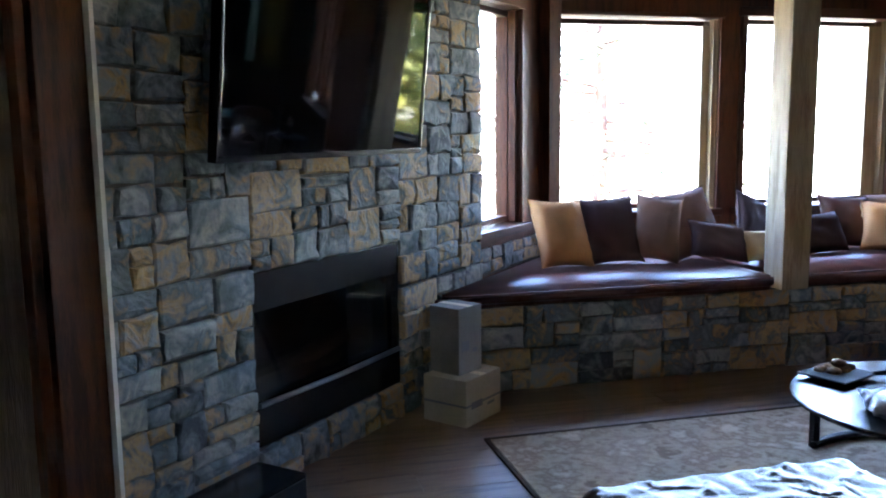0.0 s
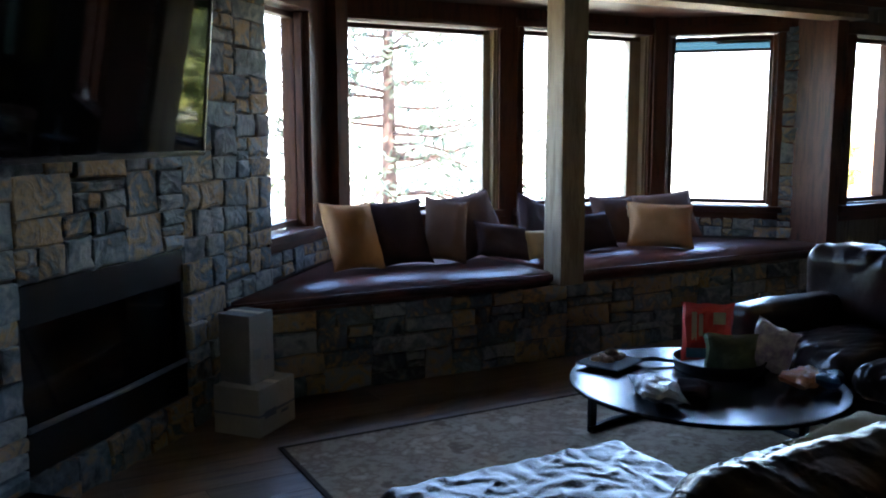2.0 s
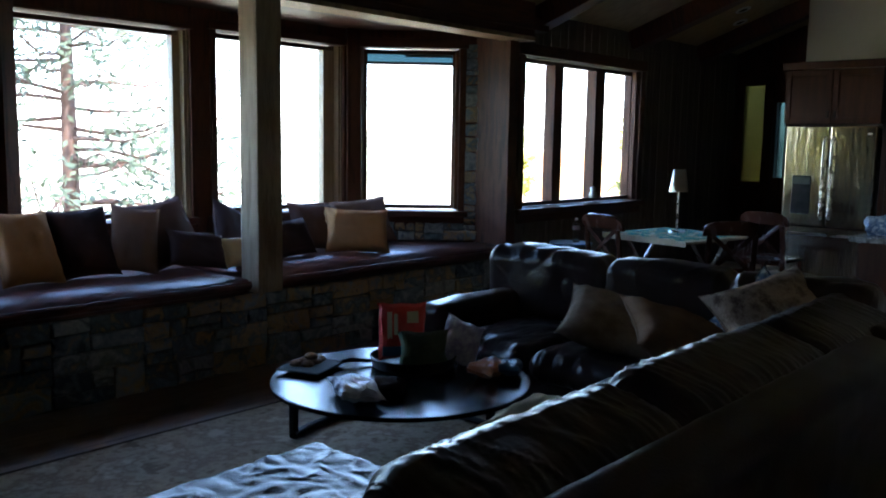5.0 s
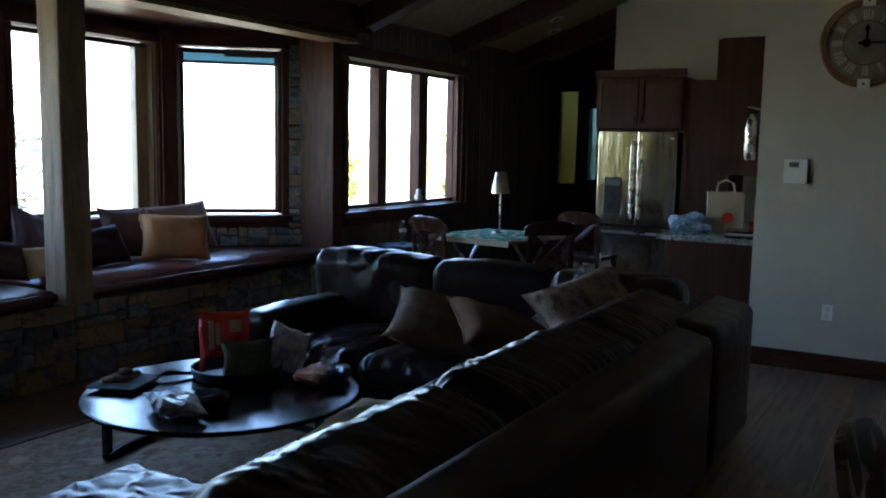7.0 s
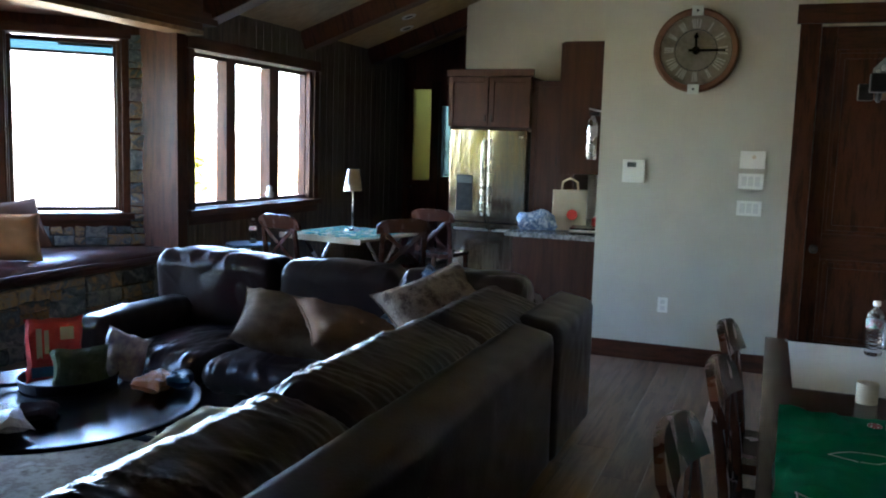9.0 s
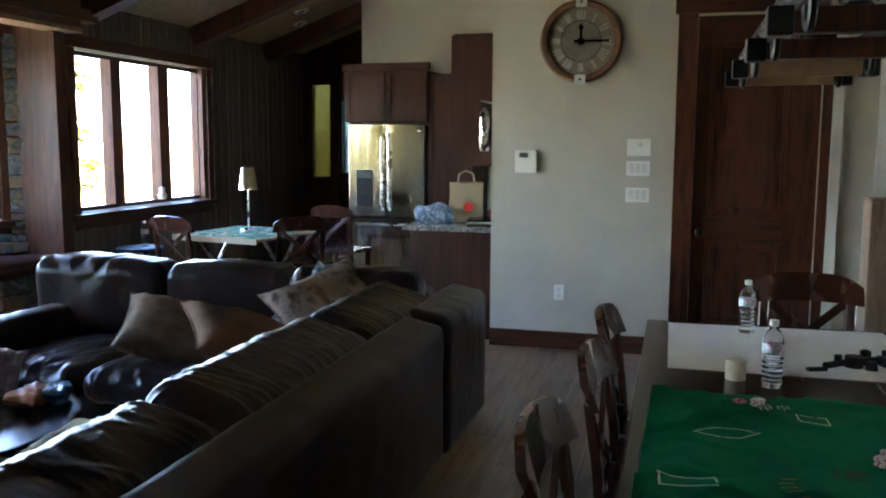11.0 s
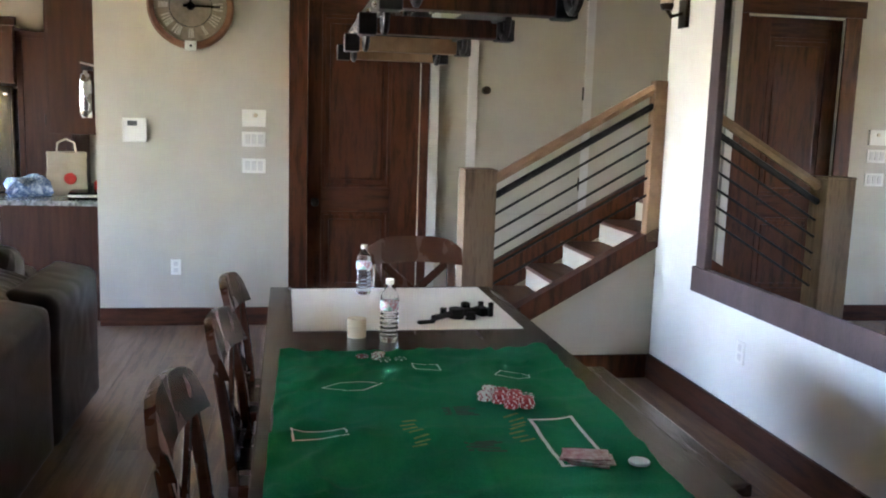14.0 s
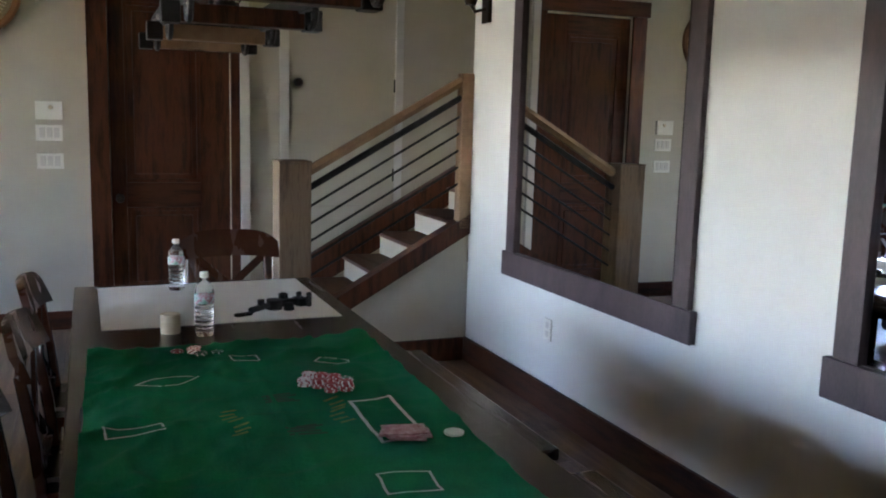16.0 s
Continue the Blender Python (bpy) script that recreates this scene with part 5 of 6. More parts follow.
STACKS = [(3.205, -0.735, 7, 1), (3.175, -0.715, 5, 1), (3.18, -0.765, 8, 0), (3.145, -0.75, 7, 0), (3.14, -0.79, 9, 0), (3.105, -0.775, 6, 0), (3.1, -0.815, 8, 0), (3.165, -0.83, 5, 2), (3.2, -0.8, 4, 2), (3.62, -0.41, 2, 0), (3.63, -0.46, 5, 1), (3.6, -0.48, 2, 2), (3.615, -0.53, 1, 2)]
for x, y, n, kind in STACKS:
    for k in range(n):
        copy_thing(protos[kind], pose(x + rng.uniform(-0.004, 0.004), y + rng.uniform(-0.004, 0.004), felt_height(x, y) + 0.004 + 0.0036 * k, 0, 0, rng.uniform(0, 90)))
for p_ in protos:
    for o in (*p_.children_recursive, p_):
        bpy.data.objects.remove(o)
cd = thing("card_deck", pose(2.72, -0.85, 0), "worn deck of rose-backed playing cards", "cards")
for k in range(6):
    part("card", boxes((-0.044, 0.044, -0.0315, 0.0315, 0, 0.003), m=pose(rng.uniform(-0.012, 0.012), rng.uniform(-0.02, 0.02), 0.776 + 0.0033 * k, 0, 0, 80 + rng.uniform(-16, 16))), M_CARDBACK, cd)
co = thing("dealer_button", pose(2.69, -0.968, 0.777), "white round dealer button on the felt", "token")
part("disc", lathe([(0, 0), (0.024, 0), (0.025, 0.003), (0.024, 0.006), (0, 0.006)], 24), M_CHIPWHITE, co)

# ---- dining chairs ----
def dining_chair(m, label, group="chairs round the dining table", name="dining_chair"):
    """Faces +y; the origin lies on the floor below the seat's middle."""
    c = thing(name, m, label, "chair", group)
    part("seat", boxes((-0.22, 0.22, -0.21, 0.22, 0.44, 0.475), bevel=0.012), M_CHAIRWOOD, c)
    for x in (-0.19, 0.19):
        part("front_leg", boxes((x - 0.02, x + 0.02, 0.16, 0.2, 0, 0.44), bevel=0.004), M_CHAIRWOOD, c)
        part("back_post", bar([(x, -0.22, 0.0), (x, -0.195, 0.25), (x, -0.19, 0.45), (x, -0.205, 0.62), (x * 0.98, -0.235, 0.81)], 0.022, 0.015), M_CHAIRWOOD, c)
        part("stretcher", boxes((x - 0.012, x + 0.012, -0.18, 0.17, 0.2, 0.23), bevel=0.003), M_CHAIRWOOD, c)
    bm = bmesh.new()
    n = 20
    rows = []
    for i in range(n + 1):
        u = -1 + 2 * i / n
        x, y = u * 0.24, -0.208 - 0.04 * (1 - u * u)
        top, low = 0.935 - 0.06 * abs(u) ** 4, 0.8 + 0.012 * (1 - u * u)
        rows.append([bm.verts.new((x, y + dy, z)) for dy, z in ((-0.014, low), (-0.028, (top + low) / 2), (-0.046, top), (-0.022, top + 0.005), (-0.003, (top + low) / 2), (0.012, low))])
    for a, b in zip(rows, rows[1:]):
        for k in range(6):
            bm.faces.new((a[k], a[(k + 1) % 6], b[(k + 1) % 6], b[k]))
    bm.faces.new(rows[0]), bm.faces.new(rows[-1])
    bmesh.ops.recalc_face_normals(bm, faces=bm.faces)
    tr_ = part("top_rail", bm, M_CHAIRWOOD, c, smooth=True)
    tr_.data.set_sharp_from_angle(angle=radians(40))
    part("cross_slat", bar([(-0.175, -0.2, 0.5), (0.0, -0.236, 0.66), (0.18, -0.24, 0.82)], 0.019, 0.008), M_CHAIRWOOD, c)
    part("cross_slat", bar([(0.175, -0.2, 0.5), (0.0, -0.222, 0.66), (-0.18, -0.24, 0.82)], 0.019, 0.008), M_CHAIRWOOD, c)
    part("lower_rail", boxes((-0.18, 0.18, -0.215, -0.19, 0.5, 0.53), bevel=0.004), M_CHAIRWOOD, c)
    return c
ch = dining_chair(pose(2.86, -0.16, 0, 0, 0, 177), "cherry stained wooden cross-back chair pulled to the dining table")
for x, y, a in ((3.55, -0.22, 177), (4.2, -0.21, 178)):
    copy_thing(ch, pose(x, y, 0, 0, 0, a))
tagged(copy_thing(ch, pose(4.92, -0.8, 0.03, 0, 0, 90)), "cherry stained cross-back chair at the table's end")
def bench(m, label, l):
    b = thing("dining_bench", m, label, "bench", "dining benches")
    part("seat", boxes((-l / 2, l / 2, -0.18, 0.18, 0.425, 0.47), bevel=0.01), M_TABLEWOOD, b)
    for x in (-l / 2 + 0.1, l / 2 - 0.1):
        part("leg", boxes((x - 0.04, x + 0.04, -0.14, -0.06, 0, 0.425), bevel=0.005), M_TABLEWOOD, b)
        part("leg", boxes((x - 0.04, x + 0.04, 0.06, 0.14, 0, 0.425), bevel=0.005), M_TABLEWOOD, b)
    part("stretcher", boxes((-l / 2 + 0.14, l / 2 - 0.14, -0.02, 0.02, 0.2, 0.25), bevel=0.004), M_TABLEWOOD, b)
bench(pose(3.86, -1.4, 0), "espresso wooden bench along the dining table", 1.3)
bench(pose(2.4, -1.42, 0), "shorter espresso wooden bench beside the dining table", 1.25)

# ---- chandelier ----
cl = thing("chandelier", pose(0, -0.65, 1.84), "rustic wood and iron ladder chandelier over the table", "chandelier")
for y in (0.19, -0.19):
    bm = boxes((2.3, 5.1, y - 0.012, y + 0.012, 0.03, 0.12), bevel=0.004)
    part("iron_rail", bm, M_BLACKMETAL, cl)
    for k in range(14):
        x = 2.4 + 0.2 * k
        part("bolt", lathe([(0, 0), (0.013, 0), (0.01, 0.012), (0, 0.014)], 8, Matrix.Translation((x, y + (0.012 if y > 0 else -0.012), 0.075)) @ Matrix.Rotation(radians(-90 if y > 0 else 90), 4, "X")), M_NICKEL, cl)
for x in (2.45, 3.15, 3.8, 4.5, 5.02):
    part("crossbar", boxes((x - 0.03, x + 0.03, -0.2, 0.2, -0.02, 0.04), bevel=0.005), M_RAILWOOD if x > 4.2 else M_DARKWOOD, cl)
    part("end_cap", boxes((x - 0.035, x + 0.035, 0.2, 0.26, -0.025, 0.045), bevel=0.006), M_BLACKMETAL, cl)
    part("end_cap", boxes((x - 0.035, x + 0.035, -0.26, -0.2, -0.025, 0.045), bevel=0.006), M_BLACKMETAL, cl)
for x in (2.8, 3.48, 4.15, 4.76):
    sk = part("lamp_socket", lathe([(0, 0.0), (0.05, 0.0), (0.055, 0.02), (0.03, 0.05), (0, 0.05)], 16, Matrix.Translation((x, 0, 0.05))), M_BLACKMETAL, cl)
    part("glass_shade", lathe([(0.05, 0.05), (0.085, 0.16), (0.09, 0.28), (0.086, 0.28), (0.081, 0.16), (0.046, 0.05)], 20, Matrix.Translation((x, 0, 0.05)), cap=False), M_WATER, cl, smooth=True)
    part("socket_arm", tube([(x, -0.19, 0.06), (x, 0.19, 0.06)], 0.012), M_BLACKMETAL, cl)
    for sy in (-1, 1):
        part("scroll", tube([(x + 0.15 + 0.05 * math.cos(radians(a)), sy * 0.19, 0.02 + 0.05 * math.sin(radians(a))) for a in range(170, 380, 15)], 0.011, 6), M_BLACKMETAL, cl)
for x in (2.9, 4.6):
    part("hanging_rod", tube([(x, 0, 0.1), (x, 0, ZR - 1.84)], 0.01), M_BLACKMETAL, cl)

# ---- puzzle corner ----
def wood_table(m):
    t = thing("card_table", m, "pale folding card table holding a jigsaw puzzle", "table")
    part("tabletop", boxes((-0.45, 0.45, -0.45, 0.45, 0.735, 0.76), bevel=0.006), M_LIGHTWOOD, t)
    part("ledge", boxes((-0.46, -0.45, -0.45, 0.45, 0.715, 0.765), bevel=0.003), M_LIGHTWOOD, t)
    for y in (-0.36, 0.36):
        part("leg", tube([(-0.38, y, 0.0), (0.25, y, 0.735)], 0.016), M_NICKEL, t)
        part("leg", tube([(0.38, y, 0.0), (-0.25, y, 0.735)], 0.016), M_NICKEL, t)
    return t
wood_table(pose(7.85, 3.5, 0, 0, 0, -10))
pz = thing("jigsaw_puzzle", pose(7.85, 3.5, 0.761, 0, 0, -10), "half-finished blue and green jigsaw puzzle", "puzzle")
for k in range(170):
    x, y = rng.uniform(-0.4, 0.4), rng.uniform(-0.4, 0.4)
    part("piece", boxes((-0.034, 0.034, -0.028, 0.028, 0, 0.004), m=pose(x, y, 0.0006 * (k % 9), 0, 0, rng.uniform(0, 90))), M_PUZZLE if k % 7 else M_CREAM, pz)
lp = thing("table_lamp", pose(8.0, 3.56, 0.763), "slim brass table lamp with a tapered shade", "lamp")
part("base", lathe([(0, 0), (0.075, 0), (0.07, 0.015), (0.01, 0.025), (0, 0.025)], 24), M_NICKEL, lp)
part("stem", tube([(0, 0, 0.02), (0, 0, 0.42)], 0.009), M_NICKEL, lp)
part("shade", lathe([(0.085, 0.37), (0.055, 0.57), (0.051, 0.57), (0.081, 0.37)], 28, cap=False), M_BRASS, lp, smooth=True)
for (x, y, a, lab) in ((7.58, 3.9, -103, "dark cherry cross-back chair at the puzzle table"), (7.85, 3.04, -51, "dark cherry cross-back chair with its back to the sofa"), (9.2, 3.12, -96, "cherry cross-back chair turned beside the refrigerator")):
    tagged(copy_thing(ch, pose(x, y, 0, 0, 0, a)), lab, group="chairs at the puzzle table")
sto = thing("side_stool", pose(7.62, 4.45, 0), "small dark blue round side table", "side table")
part("top", lathe([(0, 0.6), (0.2, 0.6), (0.205, 0.61), (0.2, 0.622), (0, 0.622)], 32), M_BLUEFOIL, sto)
for a in (0, 120, 240):
    part("leg", tube([(0.09 * math.cos(radians(a)), 0.09 * math.sin(radians(a)), 0.6), (0.17 * math.cos(radians(a)), 0.17 * math.sin(radians(a)), 0)], 0.014), M_BLACKMETAL, sto)
bottle(7.66, 4.42, 0.622, 0.23, "blue plastic water bottle on the side table", "water bottles")
fg = thing("sill_ornament", pose(8.52, 4.79, 0.987), "small pale ornament on the window sill", "ornament")
part("ornament_body", lathe([(0, 0), (0.035, 0), (0.045, 0.04), (0.025, 0.08), (0.03, 0.11), (0, 0.13)], 16), M_IVORY, fg, smooth=True)

# ---- kitchen ----
fr = thing("refrigerator", pose(9.95, 2.905, 0, 0, 0, -90), "stainless steel french door refrigerator", "refrigerator")
W = 0.445
part("cabinet", boxes((-W, W, 0.06, 0.76, 0.02, 1.75), bevel=0.006), M_BLACKMETAL, fr)
for a, b, hx in ((-W + 0.002, -0.004, -0.04), (0.004, W - 0.002, 0.04)):
    d = part("door", boxes((a, b, 0.0, 0.058, 0.74, 1.77), bevel=0.012), M_STEEL, fr)
    part("handle", tube([(hx, -0.0, 0.82), (hx, -0.05, 0.86), (hx, -0.05, 1.62), (hx, 0.0, 1.66)], 0.013), M_NICKEL, d)
d = part("freezer_drawer", boxes((-W + 0.002, W - 0.002, 0.0, 0.058, 0.08, 0.73), bevel=0.012), M_STEEL, fr)
part("handle", tube([(-0.36, 0, 0.66), (-0.34, -0.05, 0.66), (0.34, -0.05, 0.66), (0.36, 0, 0.66)], 0.013), M_NICKEL, d)
dp = part("water_dispenser", boxes((-0.35, -0.16, -0.006, 0.0, 0.86, 1.26), bevel=0.004), M_BLACKMETAL, fr)
part("dispenser_panel", boxes((-0.34, -0.17, -0.012, -0.006, 1.17, 1.25), bevel=0.002), M_LCD, dp)
part("badge", boxes((0.36, 0.4, -0.004, 0, 1.68, 1.7)), M_IVORY, fr)
def cabinet(name, m, w, dep, h, doors, label):
    c = thing(name, m, label, "cabinet", "kitchen cabinets")
    part("body", boxes((0, w, 0, dep, 0, h), bevel=0.003), M_CABINET, c)
    for i in range(doors):
        a, b = w * i / doors + 0.006, w * (i + 1) / doors - 0.006
        d = part("door", boxes((a, a + 0.055, -0.022, -0.001, 0.01, h - 0.01), (b - 0.055, b, -0.022, -0.001, 0.01, h - 0.01), (a + 0.055, b - 0.055, -0.022, -0.001, 0.01, 0.065), (a + 0.055, b - 0.055, -0.022, -0.001, h - 0.065, h - 0.01), (a + 0.055, b - 0.055, -0.012, -0.001, 0.065, h - 0.065), bevel=0.002), M_CABINET, c)
        hx = b - 0.03 if i % 2 == 0 else a + 0.03
        part("handle", boxes((hx - 0.012, hx + 0.012, -0.04, -0.022, 0.06, 0.13), bevel=0.003), M_BRONZE, d)
    return c
cb = cabinet("wall_cabinet", pose(9.95, 3.38, 1.79, 0, 0, -90), 0.95, 0.78, 0.55, 2, "cherry wood cabinet over the refrigerator")
part("crown", boxes((-0.03, 0.98, -0.04, 0.0, 0.55, 0.63), bevel=0.008), M_CABINET, cb)
cabinet("tall_panel_cabinet", pose(10.0, 2.43, 0, 0, 0, -90), 0.5, 0.73, 2.3, 1, "tall cherry pantry cabinet beside the refrigerator")
uc = cabinet("wall_cabinet", pose(8.9, 1.51, 1.38, 0, 0, 180), 1.38, 0.335, 1.02, 3, "cherry wood upper cabinet with plain end panel")
bc = cabinet("base_cabinet", pose(9.2, 1.85, 0, 0, 0, 180), 1.68, 0.67, 0.86, 3, "cherry base cabinet under the stone counter")
ctp = thing("countertop", pose(0, 0, 0), "grey speckled stone countertop", "countertop")
part("slab", boxes((7.49, 9.25, 1.18, 1.93, 0.862, 0.9), bevel=0.006), M_GRANITE, ctp)
structure("backsplash", boxes((7.54, 10.0, 1.171, 1.178, 0.9, 1.38)), M_LCD, None, "dark tiled backsplash", "wall")
pb = thing("paper_bag", pose(8.0, 1.52, 0.901, 0, 0, -75), "brown paper grocery bag with handles on the counter", "bag")
bm = boxes((-0.14, 0.14, -0.085, 0.085, 0, 0.33))
bmesh.ops.subdivide_edges(bm, edges=bm.edges, cuts=5, use_grid_fill=True)
for v in bm.verts:
    v.co += noise.noise_vector(v.co * 11) * 0.009
part("sack", bm, M_KRAFT, pb)
part("print_mark", lathe([(0, 0.097), (0.045, 0.097), (0.045, 0.099), (0, 0.099)], 20, Matrix.Translation((0.02, 0, 0.13)) @ RX), M_RED, pb)
for y in (-0.07, 0.07):
    part("bag_handle", tube([(-0.07, y, 0.32), (-0.06, y * 0.7, 0.4), (0, y * 0.5, 0.43), (0.06, y * 0.7, 0.4), (0.07, y, 0.32)], 0.007), M_KRAFT, pb)
bag("cloth_bag", pose(7.75, 1.72, 0.93, -70, 0, -70), 0.34, 0.2, 0.16, M_CHECK, "blue and white checked cloth bundle on the counter", 0.02, 12, "cloth", "kitchen counter things")
ry = thing("serving_tray", pose(7.75, 1.34, 0.901, 0, 0, 8), "stack of dark trays on the counter", "tray")
for k in range(3):
    part("tray", boxes((-0.16, 0.16, -0.1, 0.1, 0.018 * k, 0.018 * k + 0.014), bevel=0.004), M_BLACK if k != 1 else M_CREAM, ry)
rd = thing("red_box", pose(8.2, 1.3, 0.901, 0, 0, 5), "red food box on the counter", "box")
part("carton", boxes((-0.12, 0.12, -0.05, 0.05, 0, 0.1), bevel=0.003), M_RED, rd)
ex = thing("fire_extinguisher", pose(7.44, 1.245, 1.5), "silver fire extinguisher hung on the cabinet end", "extinguisher")
part("tank", lathe([(0, 0), (0.036, 0), (0.04, 0.01), (0.04, 0.27), (0.03, 0.3), (0.014, 0.315), (0.014, 0.33), (0, 0.33)], 24), M_NICKEL, ex, smooth=True)
part("valve", boxes((-0.015, 0.015, -0.05, 0.02, 0.33, 0.36), bevel=0.004), M_BLACKMETAL, ex)
part("lever", tube([(0, -0.06, 0.365), (0, 0.03, 0.385)], 0.007), M_NICKEL, ex)
part("wall_hook", boxes((0.04, 0.06, -0.02, 0.02, 0.1, 0.3), bevel=0.003), M_BLACKMETAL, ex)
# Yellow translucent panel colour stands in for foliage reflected in the door's varnish.
M_YELLOWREFLECT = bpy.data.materials.new("yellow_reflection_panel")
M_YELLOWREFLECT.use_nodes = True
_b = M_YELLOWREFLECT.node_tree.nodes["Principled BSDF"]
_b.inputs["Base Color"].default_value = (0.17, 0.16, 0.045, 1)
_b.inputs["Roughness"].default_value, _b.inputs["Transmission Weight"].default_value, _b.inputs["IOR"].default_value = 0.5, 0.14, 1.1
kd = thing("door_3", pose(11.94, 4.78, 0, 0, 0, -90), "dark wooden hall door, upper panel tinted for a yellow foliage reflection", "door", kind="structure")
part("stile", boxes((0, 0.1, 0, 0.045, 0.01, 2.45), bevel=0.004), M_DARKWOOD, kd)
part("stile", boxes((0.4, 0.5, 0, 0.045, 0.01, 2.45), bevel=0.004), M_DARKWOOD, kd)
for z0, z1 in ((0.01, 0.2), (0.9, 1.08), (2.36, 2.45)):
    part("rail", boxes((0.1, 0.4, 0, 0.045, z0, z1), bevel=0.004), M_DARKWOOD_X, kd)
part("upper_panel", boxes((0.1, 0.4, 0.018, 0.026, 1.08, 2.36)), M_YELLOWREFLECT, kd)
part("moulding", boxes((0.1, 0.4, -0.006, 0.016, 2.34, 2.36), (0.1, 0.115, -0.006, 0.016, 1.08, 2.34), (0.385, 0.4, -0.006, 0.016, 1.08, 2.34), (0.115, 0.385, -0.006, 0.016, 1.08, 1.095), bevel=0.003), M_DARKWOOD, kd)
part("lower_panel", boxes((0.1, 0.4, 0.015, 0.03, 0.2, 0.9)), M_DARKWOOD, kd)
part("handle", tube([(0.05, -0.0, 1.0), (0.05, -0.05, 1.0), (0.13, -0.05, 1.0)], 0.01), M_NICKEL, kd)

hw = thing("window_6", pose(12.07, 4.19, 0, 0, 0, -90), "narrow tinted hall window beside the door", "window", kind="structure")
hp = part("pane", boxes((-0.06, 0.06, -0.003, 0.003, 1.15, 2.12)), M_BLUEPANE, hw)
hp.visible_shadow = False

# ---- ceiling lights ----
for x, y in ((8.5, 3.6), (10.2, 4.0), (10.6, 4.2)):
    z = 2.75 + K * (4.83 - y)
    l_ = thing("recessed_light", pose(x, y, z - 0.004, -math.degrees(math.atan(K)), 0, 0), "unlit round recessed ceiling light", "light", "ceiling lights")
    part("trim_ring", lathe([(0.055, -0.012), (0.085, -0.006), (0.085, 0.0), (0.055, 0.0), (0.055, -0.012)], 24), M_WHITE, l_)
    part("can", lathe([(0, -0.003), (0.055, -0.003), (0.055, -0.001), (0, -0.001)], 24), M_BLACK, l_)

# ---- outside ----
M_BARK = material("pine_bark", [(0.035, 0.016, 0.01), (0.08, 0.04, 0.024)], 0.9, 6, 0.5, stretch=(3, 3, 1))
M_NEEDLE = material("pine_needles", [(0.012, 0.02, 0.008), (0.04, 0.05, 0.02)], 0.8, 2, 0.0)
M_YELLOWLEAF = material("yellow_green_leaves", [(0.12, 0.14, 0.02), (0.34, 0.3, 0.03)], 0.7, 1.2, 0.0)
M_ROOF = material("orange_cedar", [(0.4, 0.2, 0.07), (0.5, 0.28, 0.11)], 0.8, 2, 0.1)

def leaf_cards(bm, c, r, n, rng, size):
    for _ in range(n):
        d = Vector((rng.gauss(0, 1), rng.gauss(0, 1), rng.gauss(0, 0.7)))
        p = c + d * r * 0.5
        a = Vector((rng.gauss(0, 1), rng.gauss(0, 1), rng.gauss(0, 1))).normalized() * size
        b = a.orthogonal().normalized() * size * 0.35
        bm.faces.new([bm.verts.new(p + o) for o in (-a, b, a, -b)])

def tree(m, h, label, leaf, seed, sparse, name="pine_tree", spread=0.24, size=0.16, clump=26):
    rng = random.Random(seed)
    t = thing(name, m, label, "tree", "trees outside")
    trunk = [(0.15 * noise.noise(Vector((seed, k, 0))), 0.15 * noise.noise(Vector((seed, k, 5))), h * k / 10) for k in range(11)]
    bm = tube(trunk, 1.0, 8)
    bm.verts.ensure_lookup_table()
    for i, v in enumerate(bm.verts):
        k = i // 8
        c = Vector(trunk[k])
        v.co = c + (v.co - c) * h * 0.017 * (1.05 - k / 10)
    part("trunk", bm, M_BARK, t, smooth=True)
    lb, cr = bmesh.new(), bmesh.new()
    for k in range(sparse):
        z = h * (0.22 + 0.76 * (k + rng.random()) / sparse)
        a = rng.uniform(0, 6.283)
        L = h * spread * (1.15 - z / h) * rng.uniform(0.7, 1.3)
        base = Vector((0, 0, z))
        p = base
        for q in range(4):
            nxt = base + Vector((math.cos(a), math.sin(a), -0.12 + 0.25 * rng.random())) * L * (q + 1) / 4
            rod(lb, p, nxt, 0.045 * h / 12 * (1 - q / 5), 0.045 * h / 12 * (1 - (q + 1) / 5), 5)
            if q > 0:
                leaf_cards(cr, nxt, L * 0.3, clump, rng, size)
            p = nxt
    part("limbs", lb, M_BARK, t)
    part("crown", cr, leaf, t)
    return t
tree(pose(8.15, 16.0, -3.3), 13.0, "tall sparse pine with reddish trunk", M_NEEDLE, 4, 70, spread=0.3, size=0.12, clump=34)
tree(pose(4.6, 19.0, -3.3), 12.0, "pine tree with open limbs", M_NEEDLE, 9, 36)
tree(pose(19.5, 14.5, -3.3), 8.6, "slim yellow-green larch tree", M_YELLOWLEAF, 12, 60, "larch_tree", 0.12, 0.12, 24)
tree(pose(-9.5, 1.2, -3.3), 9.5, "broad yellow-green leafy tree", M_YELLOWLEAF, 15, 80, "aspen_tree", 0.3, 0.16, 40)
tree(pose(-10.5, -3.4, -3.3), 9.0, "broad yellow-green leafy tree", M_YELLOWLEAF, 17, 80, "aspen_tree", 0.3, 0.16, 40)
for k_, (x_, y_, h_) in enumerate(((-5.5, 8.6, 8.5), (-8.5, 9.4, 9.5), (-3.2, 11.5, 9.0), (-7.5, 4.6, 8.8))):
    tree(pose(x_, y_, -3.3), h_, "broad yellow-green leafy aspen", M_YELLOWLEAF, 31 + k_, 80, "aspen_tree", 0.28, 0.15, 40)
tree(pose(15.5, 7.3, -3.3), 8.5, "yellow-green larch beside the house", M_YELLOWLEAF, 21, 80, "larch_tree", 0.16, 0.14, 40)
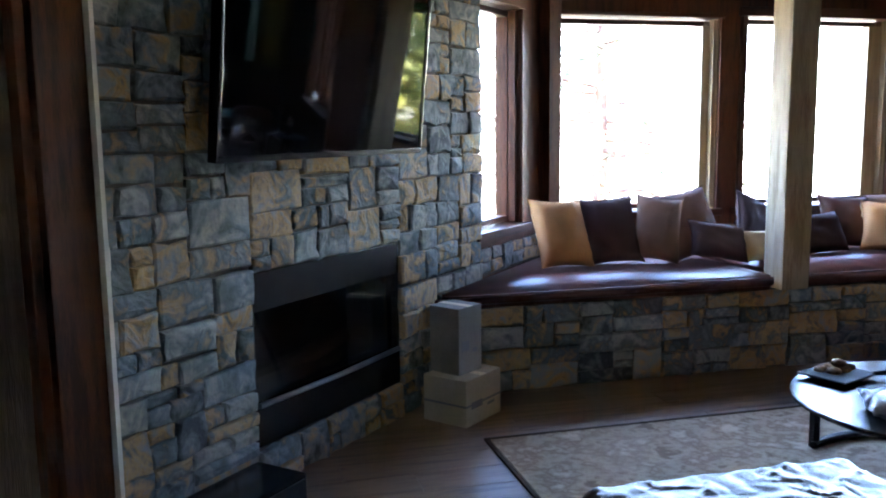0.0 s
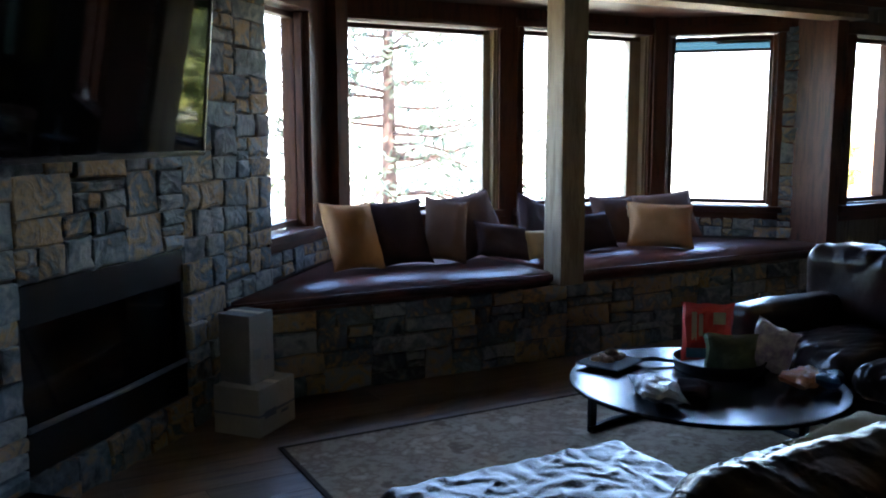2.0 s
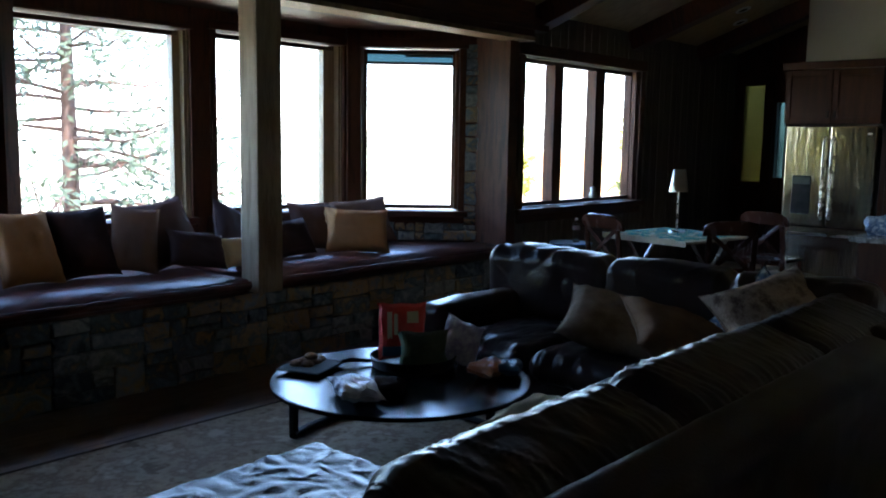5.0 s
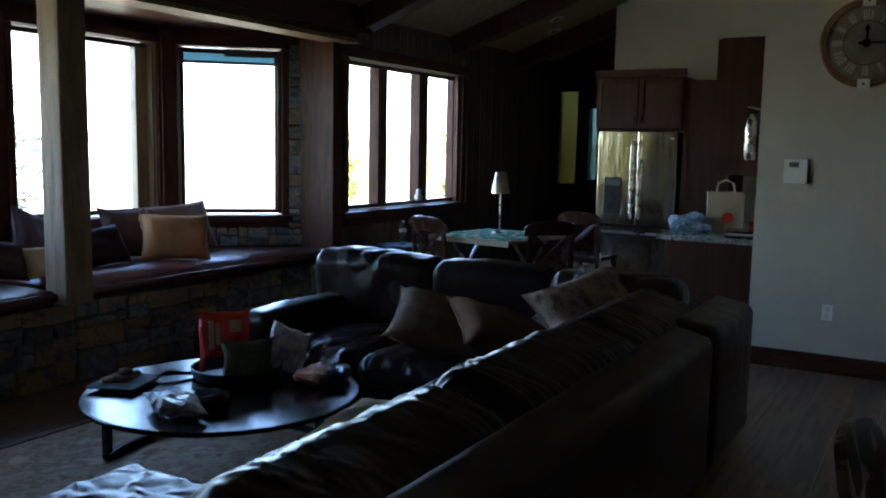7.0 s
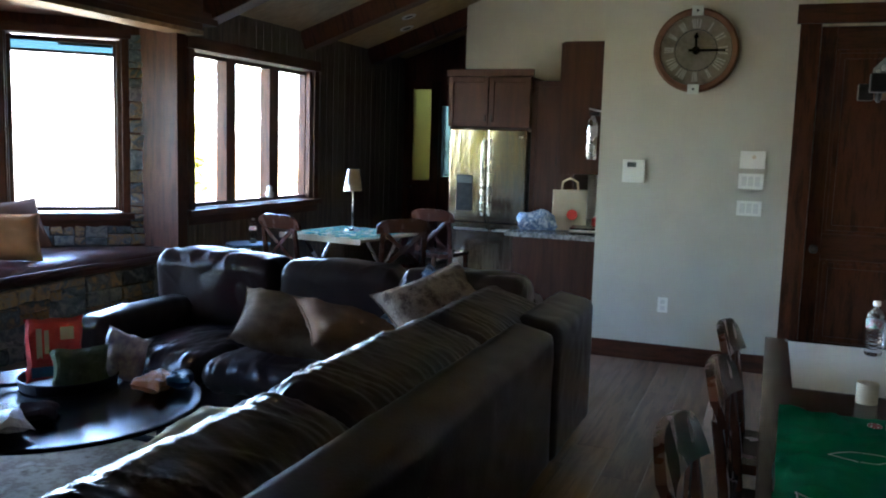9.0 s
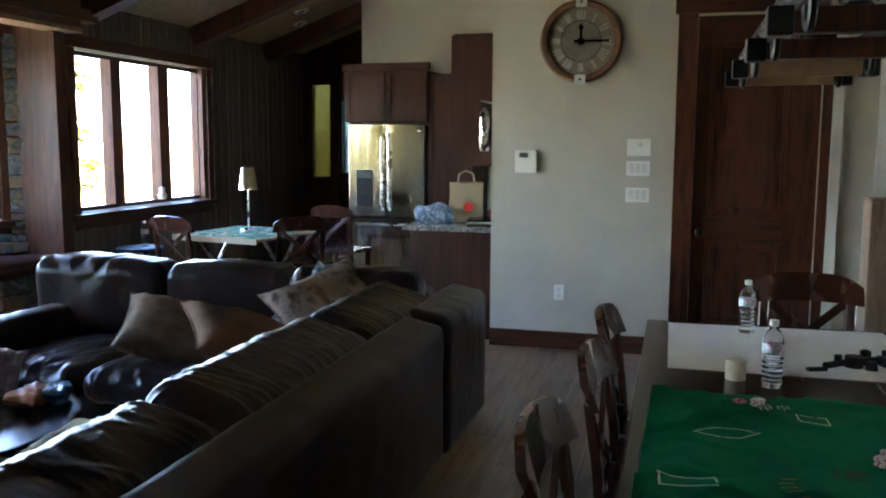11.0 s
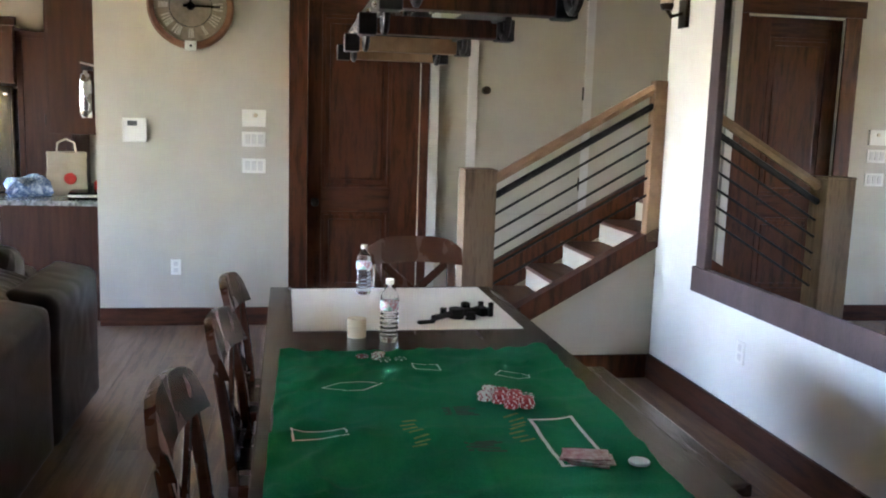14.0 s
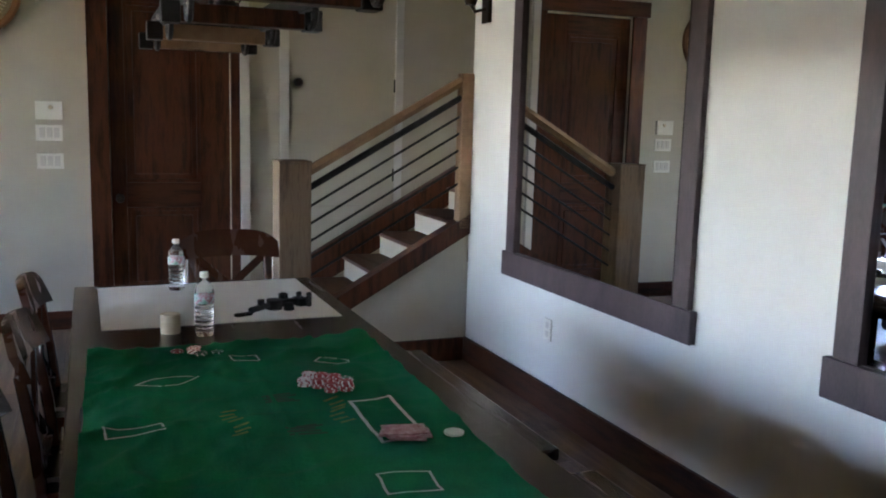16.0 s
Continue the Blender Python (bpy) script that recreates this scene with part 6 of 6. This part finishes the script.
tree(pose(18.5, 8.9, -3.3), 9.5, "tall yellow-green larch beside the house", M_YELLOWLEAF, 23, 80, "larch_tree", 0.16, 0.14, 40)
hs = thing("neighbour_house", pose(27, 17.5, -3.3, 0, 0, 35), "neighbour house with orange cedar gable", "house")
part("wall", boxes((-3, 3, -2.5, 2.5, 0, 3.0)), M_ROOF, hs)
bm = bmesh.new()
vs = [bm.verts.new(p) for p in ((-3.3, -2.8, 2.9), (3.3, -2.8, 2.9), (0, -2.8, 4.6), (-3.3, 2.8, 2.9), (3.3, 2.8, 2.9), (0, 2.8, 4.6))]
for f in ((0, 1, 2), (5, 4, 3), (0, 2, 5, 3), (1, 4, 5, 2), (0, 3, 4, 1)):
    bm.faces.new([vs[i] for i in f])
part("roof", bm, M_ROOF, hs)
part("fascia", tube([(-3.4, -2.85, 2.85), (0, -2.85, 4.65), (3.4, -2.85, 2.85)], 0.1, 6), M_DARKWOOD, hs)
part("window", boxes((-0.6, 0.6, -2.53, -2.5, 1.0, 2.2)), M_LCD, hs)
for k, z in enumerate((1.55, 1.2)):
    wl = thing("power_line", pose(0, 24 + k, 0), "sagging overhead power line", "cable", "power lines")
    part("cable", tube([(-20 + 4 * i, 0, z + 0.8 * ((i - 8) / 8) ** 2) for i in range(18)], 0.02, 5), M_BLACKMETAL, wl)

# ---- stones of the chimney, the window seat and the dado ----
stones(wall_fire, [(-0.78, 0.0, 0.0, 1.0), (-0.78, 0.0, 1.0, 2.75), (0.0, 1.16, 0.0, 0.19), (0.0, 1.16, 0.97, 1.5), (1.16, 2.13, 0.0, 1.3), (1.16, 2.13, 1.3, 2.75), (0.0, 1.16, 1.5, 2.75)], 11, 0.32, 0.17)
bench_front = structure("bench_facing", boxes((0, 5.2, 0.0, 0.02, 0, 0.52)), M_MORTAR, pose(1.88, 4.7, 0), "ledge stone facing of the window seat", "window seat")
stones(bench_front, [(0.03, 5.14, 0.005, 0.515)], 21, 0.4, 0.15)
for m_, r_, sd_ in ((FIRE @ pose(0, 0.05, 0), [(2.15, 3.26, 0.62, 0.79)], 31), (BAY_B, [(0.05, 3.03, 0.62, 0.79)], 32), (BAY_R, [(0.05, 1.08, 0.62, 0.79), (1.075, 1.21, 0.62, 2.45)], 33)):
    da = structure("stone_dado", boxes((r_[0][0], r_[0][1], -0.004, -0.001, 0.6, 0.79)), M_MORTAR, m_, "ledge stone dado under the bay windows", "wall")
    stones(da, r_, sd_, 0.24, 0.14)

# ---- floor planks ----
def plank_mesh(l, w):
    bm = boxes((0, l, 0, w, -0.012, 0.0))
    for v in bm.verts:
        if v.co.z > -0.006:
            v.co.x += 0.001 if v.co.x < l / 2 else -0.001
            v.co.y += 0.0012 if v.co.y < w / 2 else -0.0012
    me = bpy.data.meshes.new("plank")
    bm.to_mesh(me)
    bm.free()
    me.materials.append(M_FLOOR)
    return me
rng = random.Random(77)
PL = {l: plank_mesh(l, 0.2) for l in (1.6, 2.1, 2.6)}
y = -2.4
count = 0
rest = bmesh.new()
while y < 4.7:
    x = -2.9 - rng.uniform(0, 1.4)
    while x < 10.9:
        l = rng.choice((1.6, 2.1, 2.6))
        if x + l > -0.5 and count < 296:
            o = new("plank", PL[l])
            o.parent, o.location = floor, (x, y, 0)
            count += 1
        else:
            box(rest, x + 0.002, x + l - 0.002, y + 0.002, y + 0.198, -0.012, 0)
        x += l + 0.001
    y += 0.2008
o = part("far_planks", rest, M_FLOOR, floor)
tagged(o, kind="stuff")
tagged(structure("floor_outer", boxes((5.9, 12.2, -4.9, -2.4, -0.012, -0.002)), M_FLOOR), "brown plank floor beyond the room", "floor")

# ---- barn boards of the north wall ----
x = 7.14
while x < 11.95:
    w = rng.uniform(0.11, 0.17)
    b = min(x + w, 11.97)
    spans = [(0.0, 2.76)] if b < 7.3 or x > 9.53 else [(0.0, 0.845), (2.42, 2.76)]
    for z0, z1 in spans:
        bm = boxes((0.002, b - x - 0.003, -0.02 - rng.uniform(0, 0.004), -0.001, z0 + 0.002, z1))
        o = part("board", bm, M_BARN, wall_north)
        o.location = (x, 0, 0)
    x = b
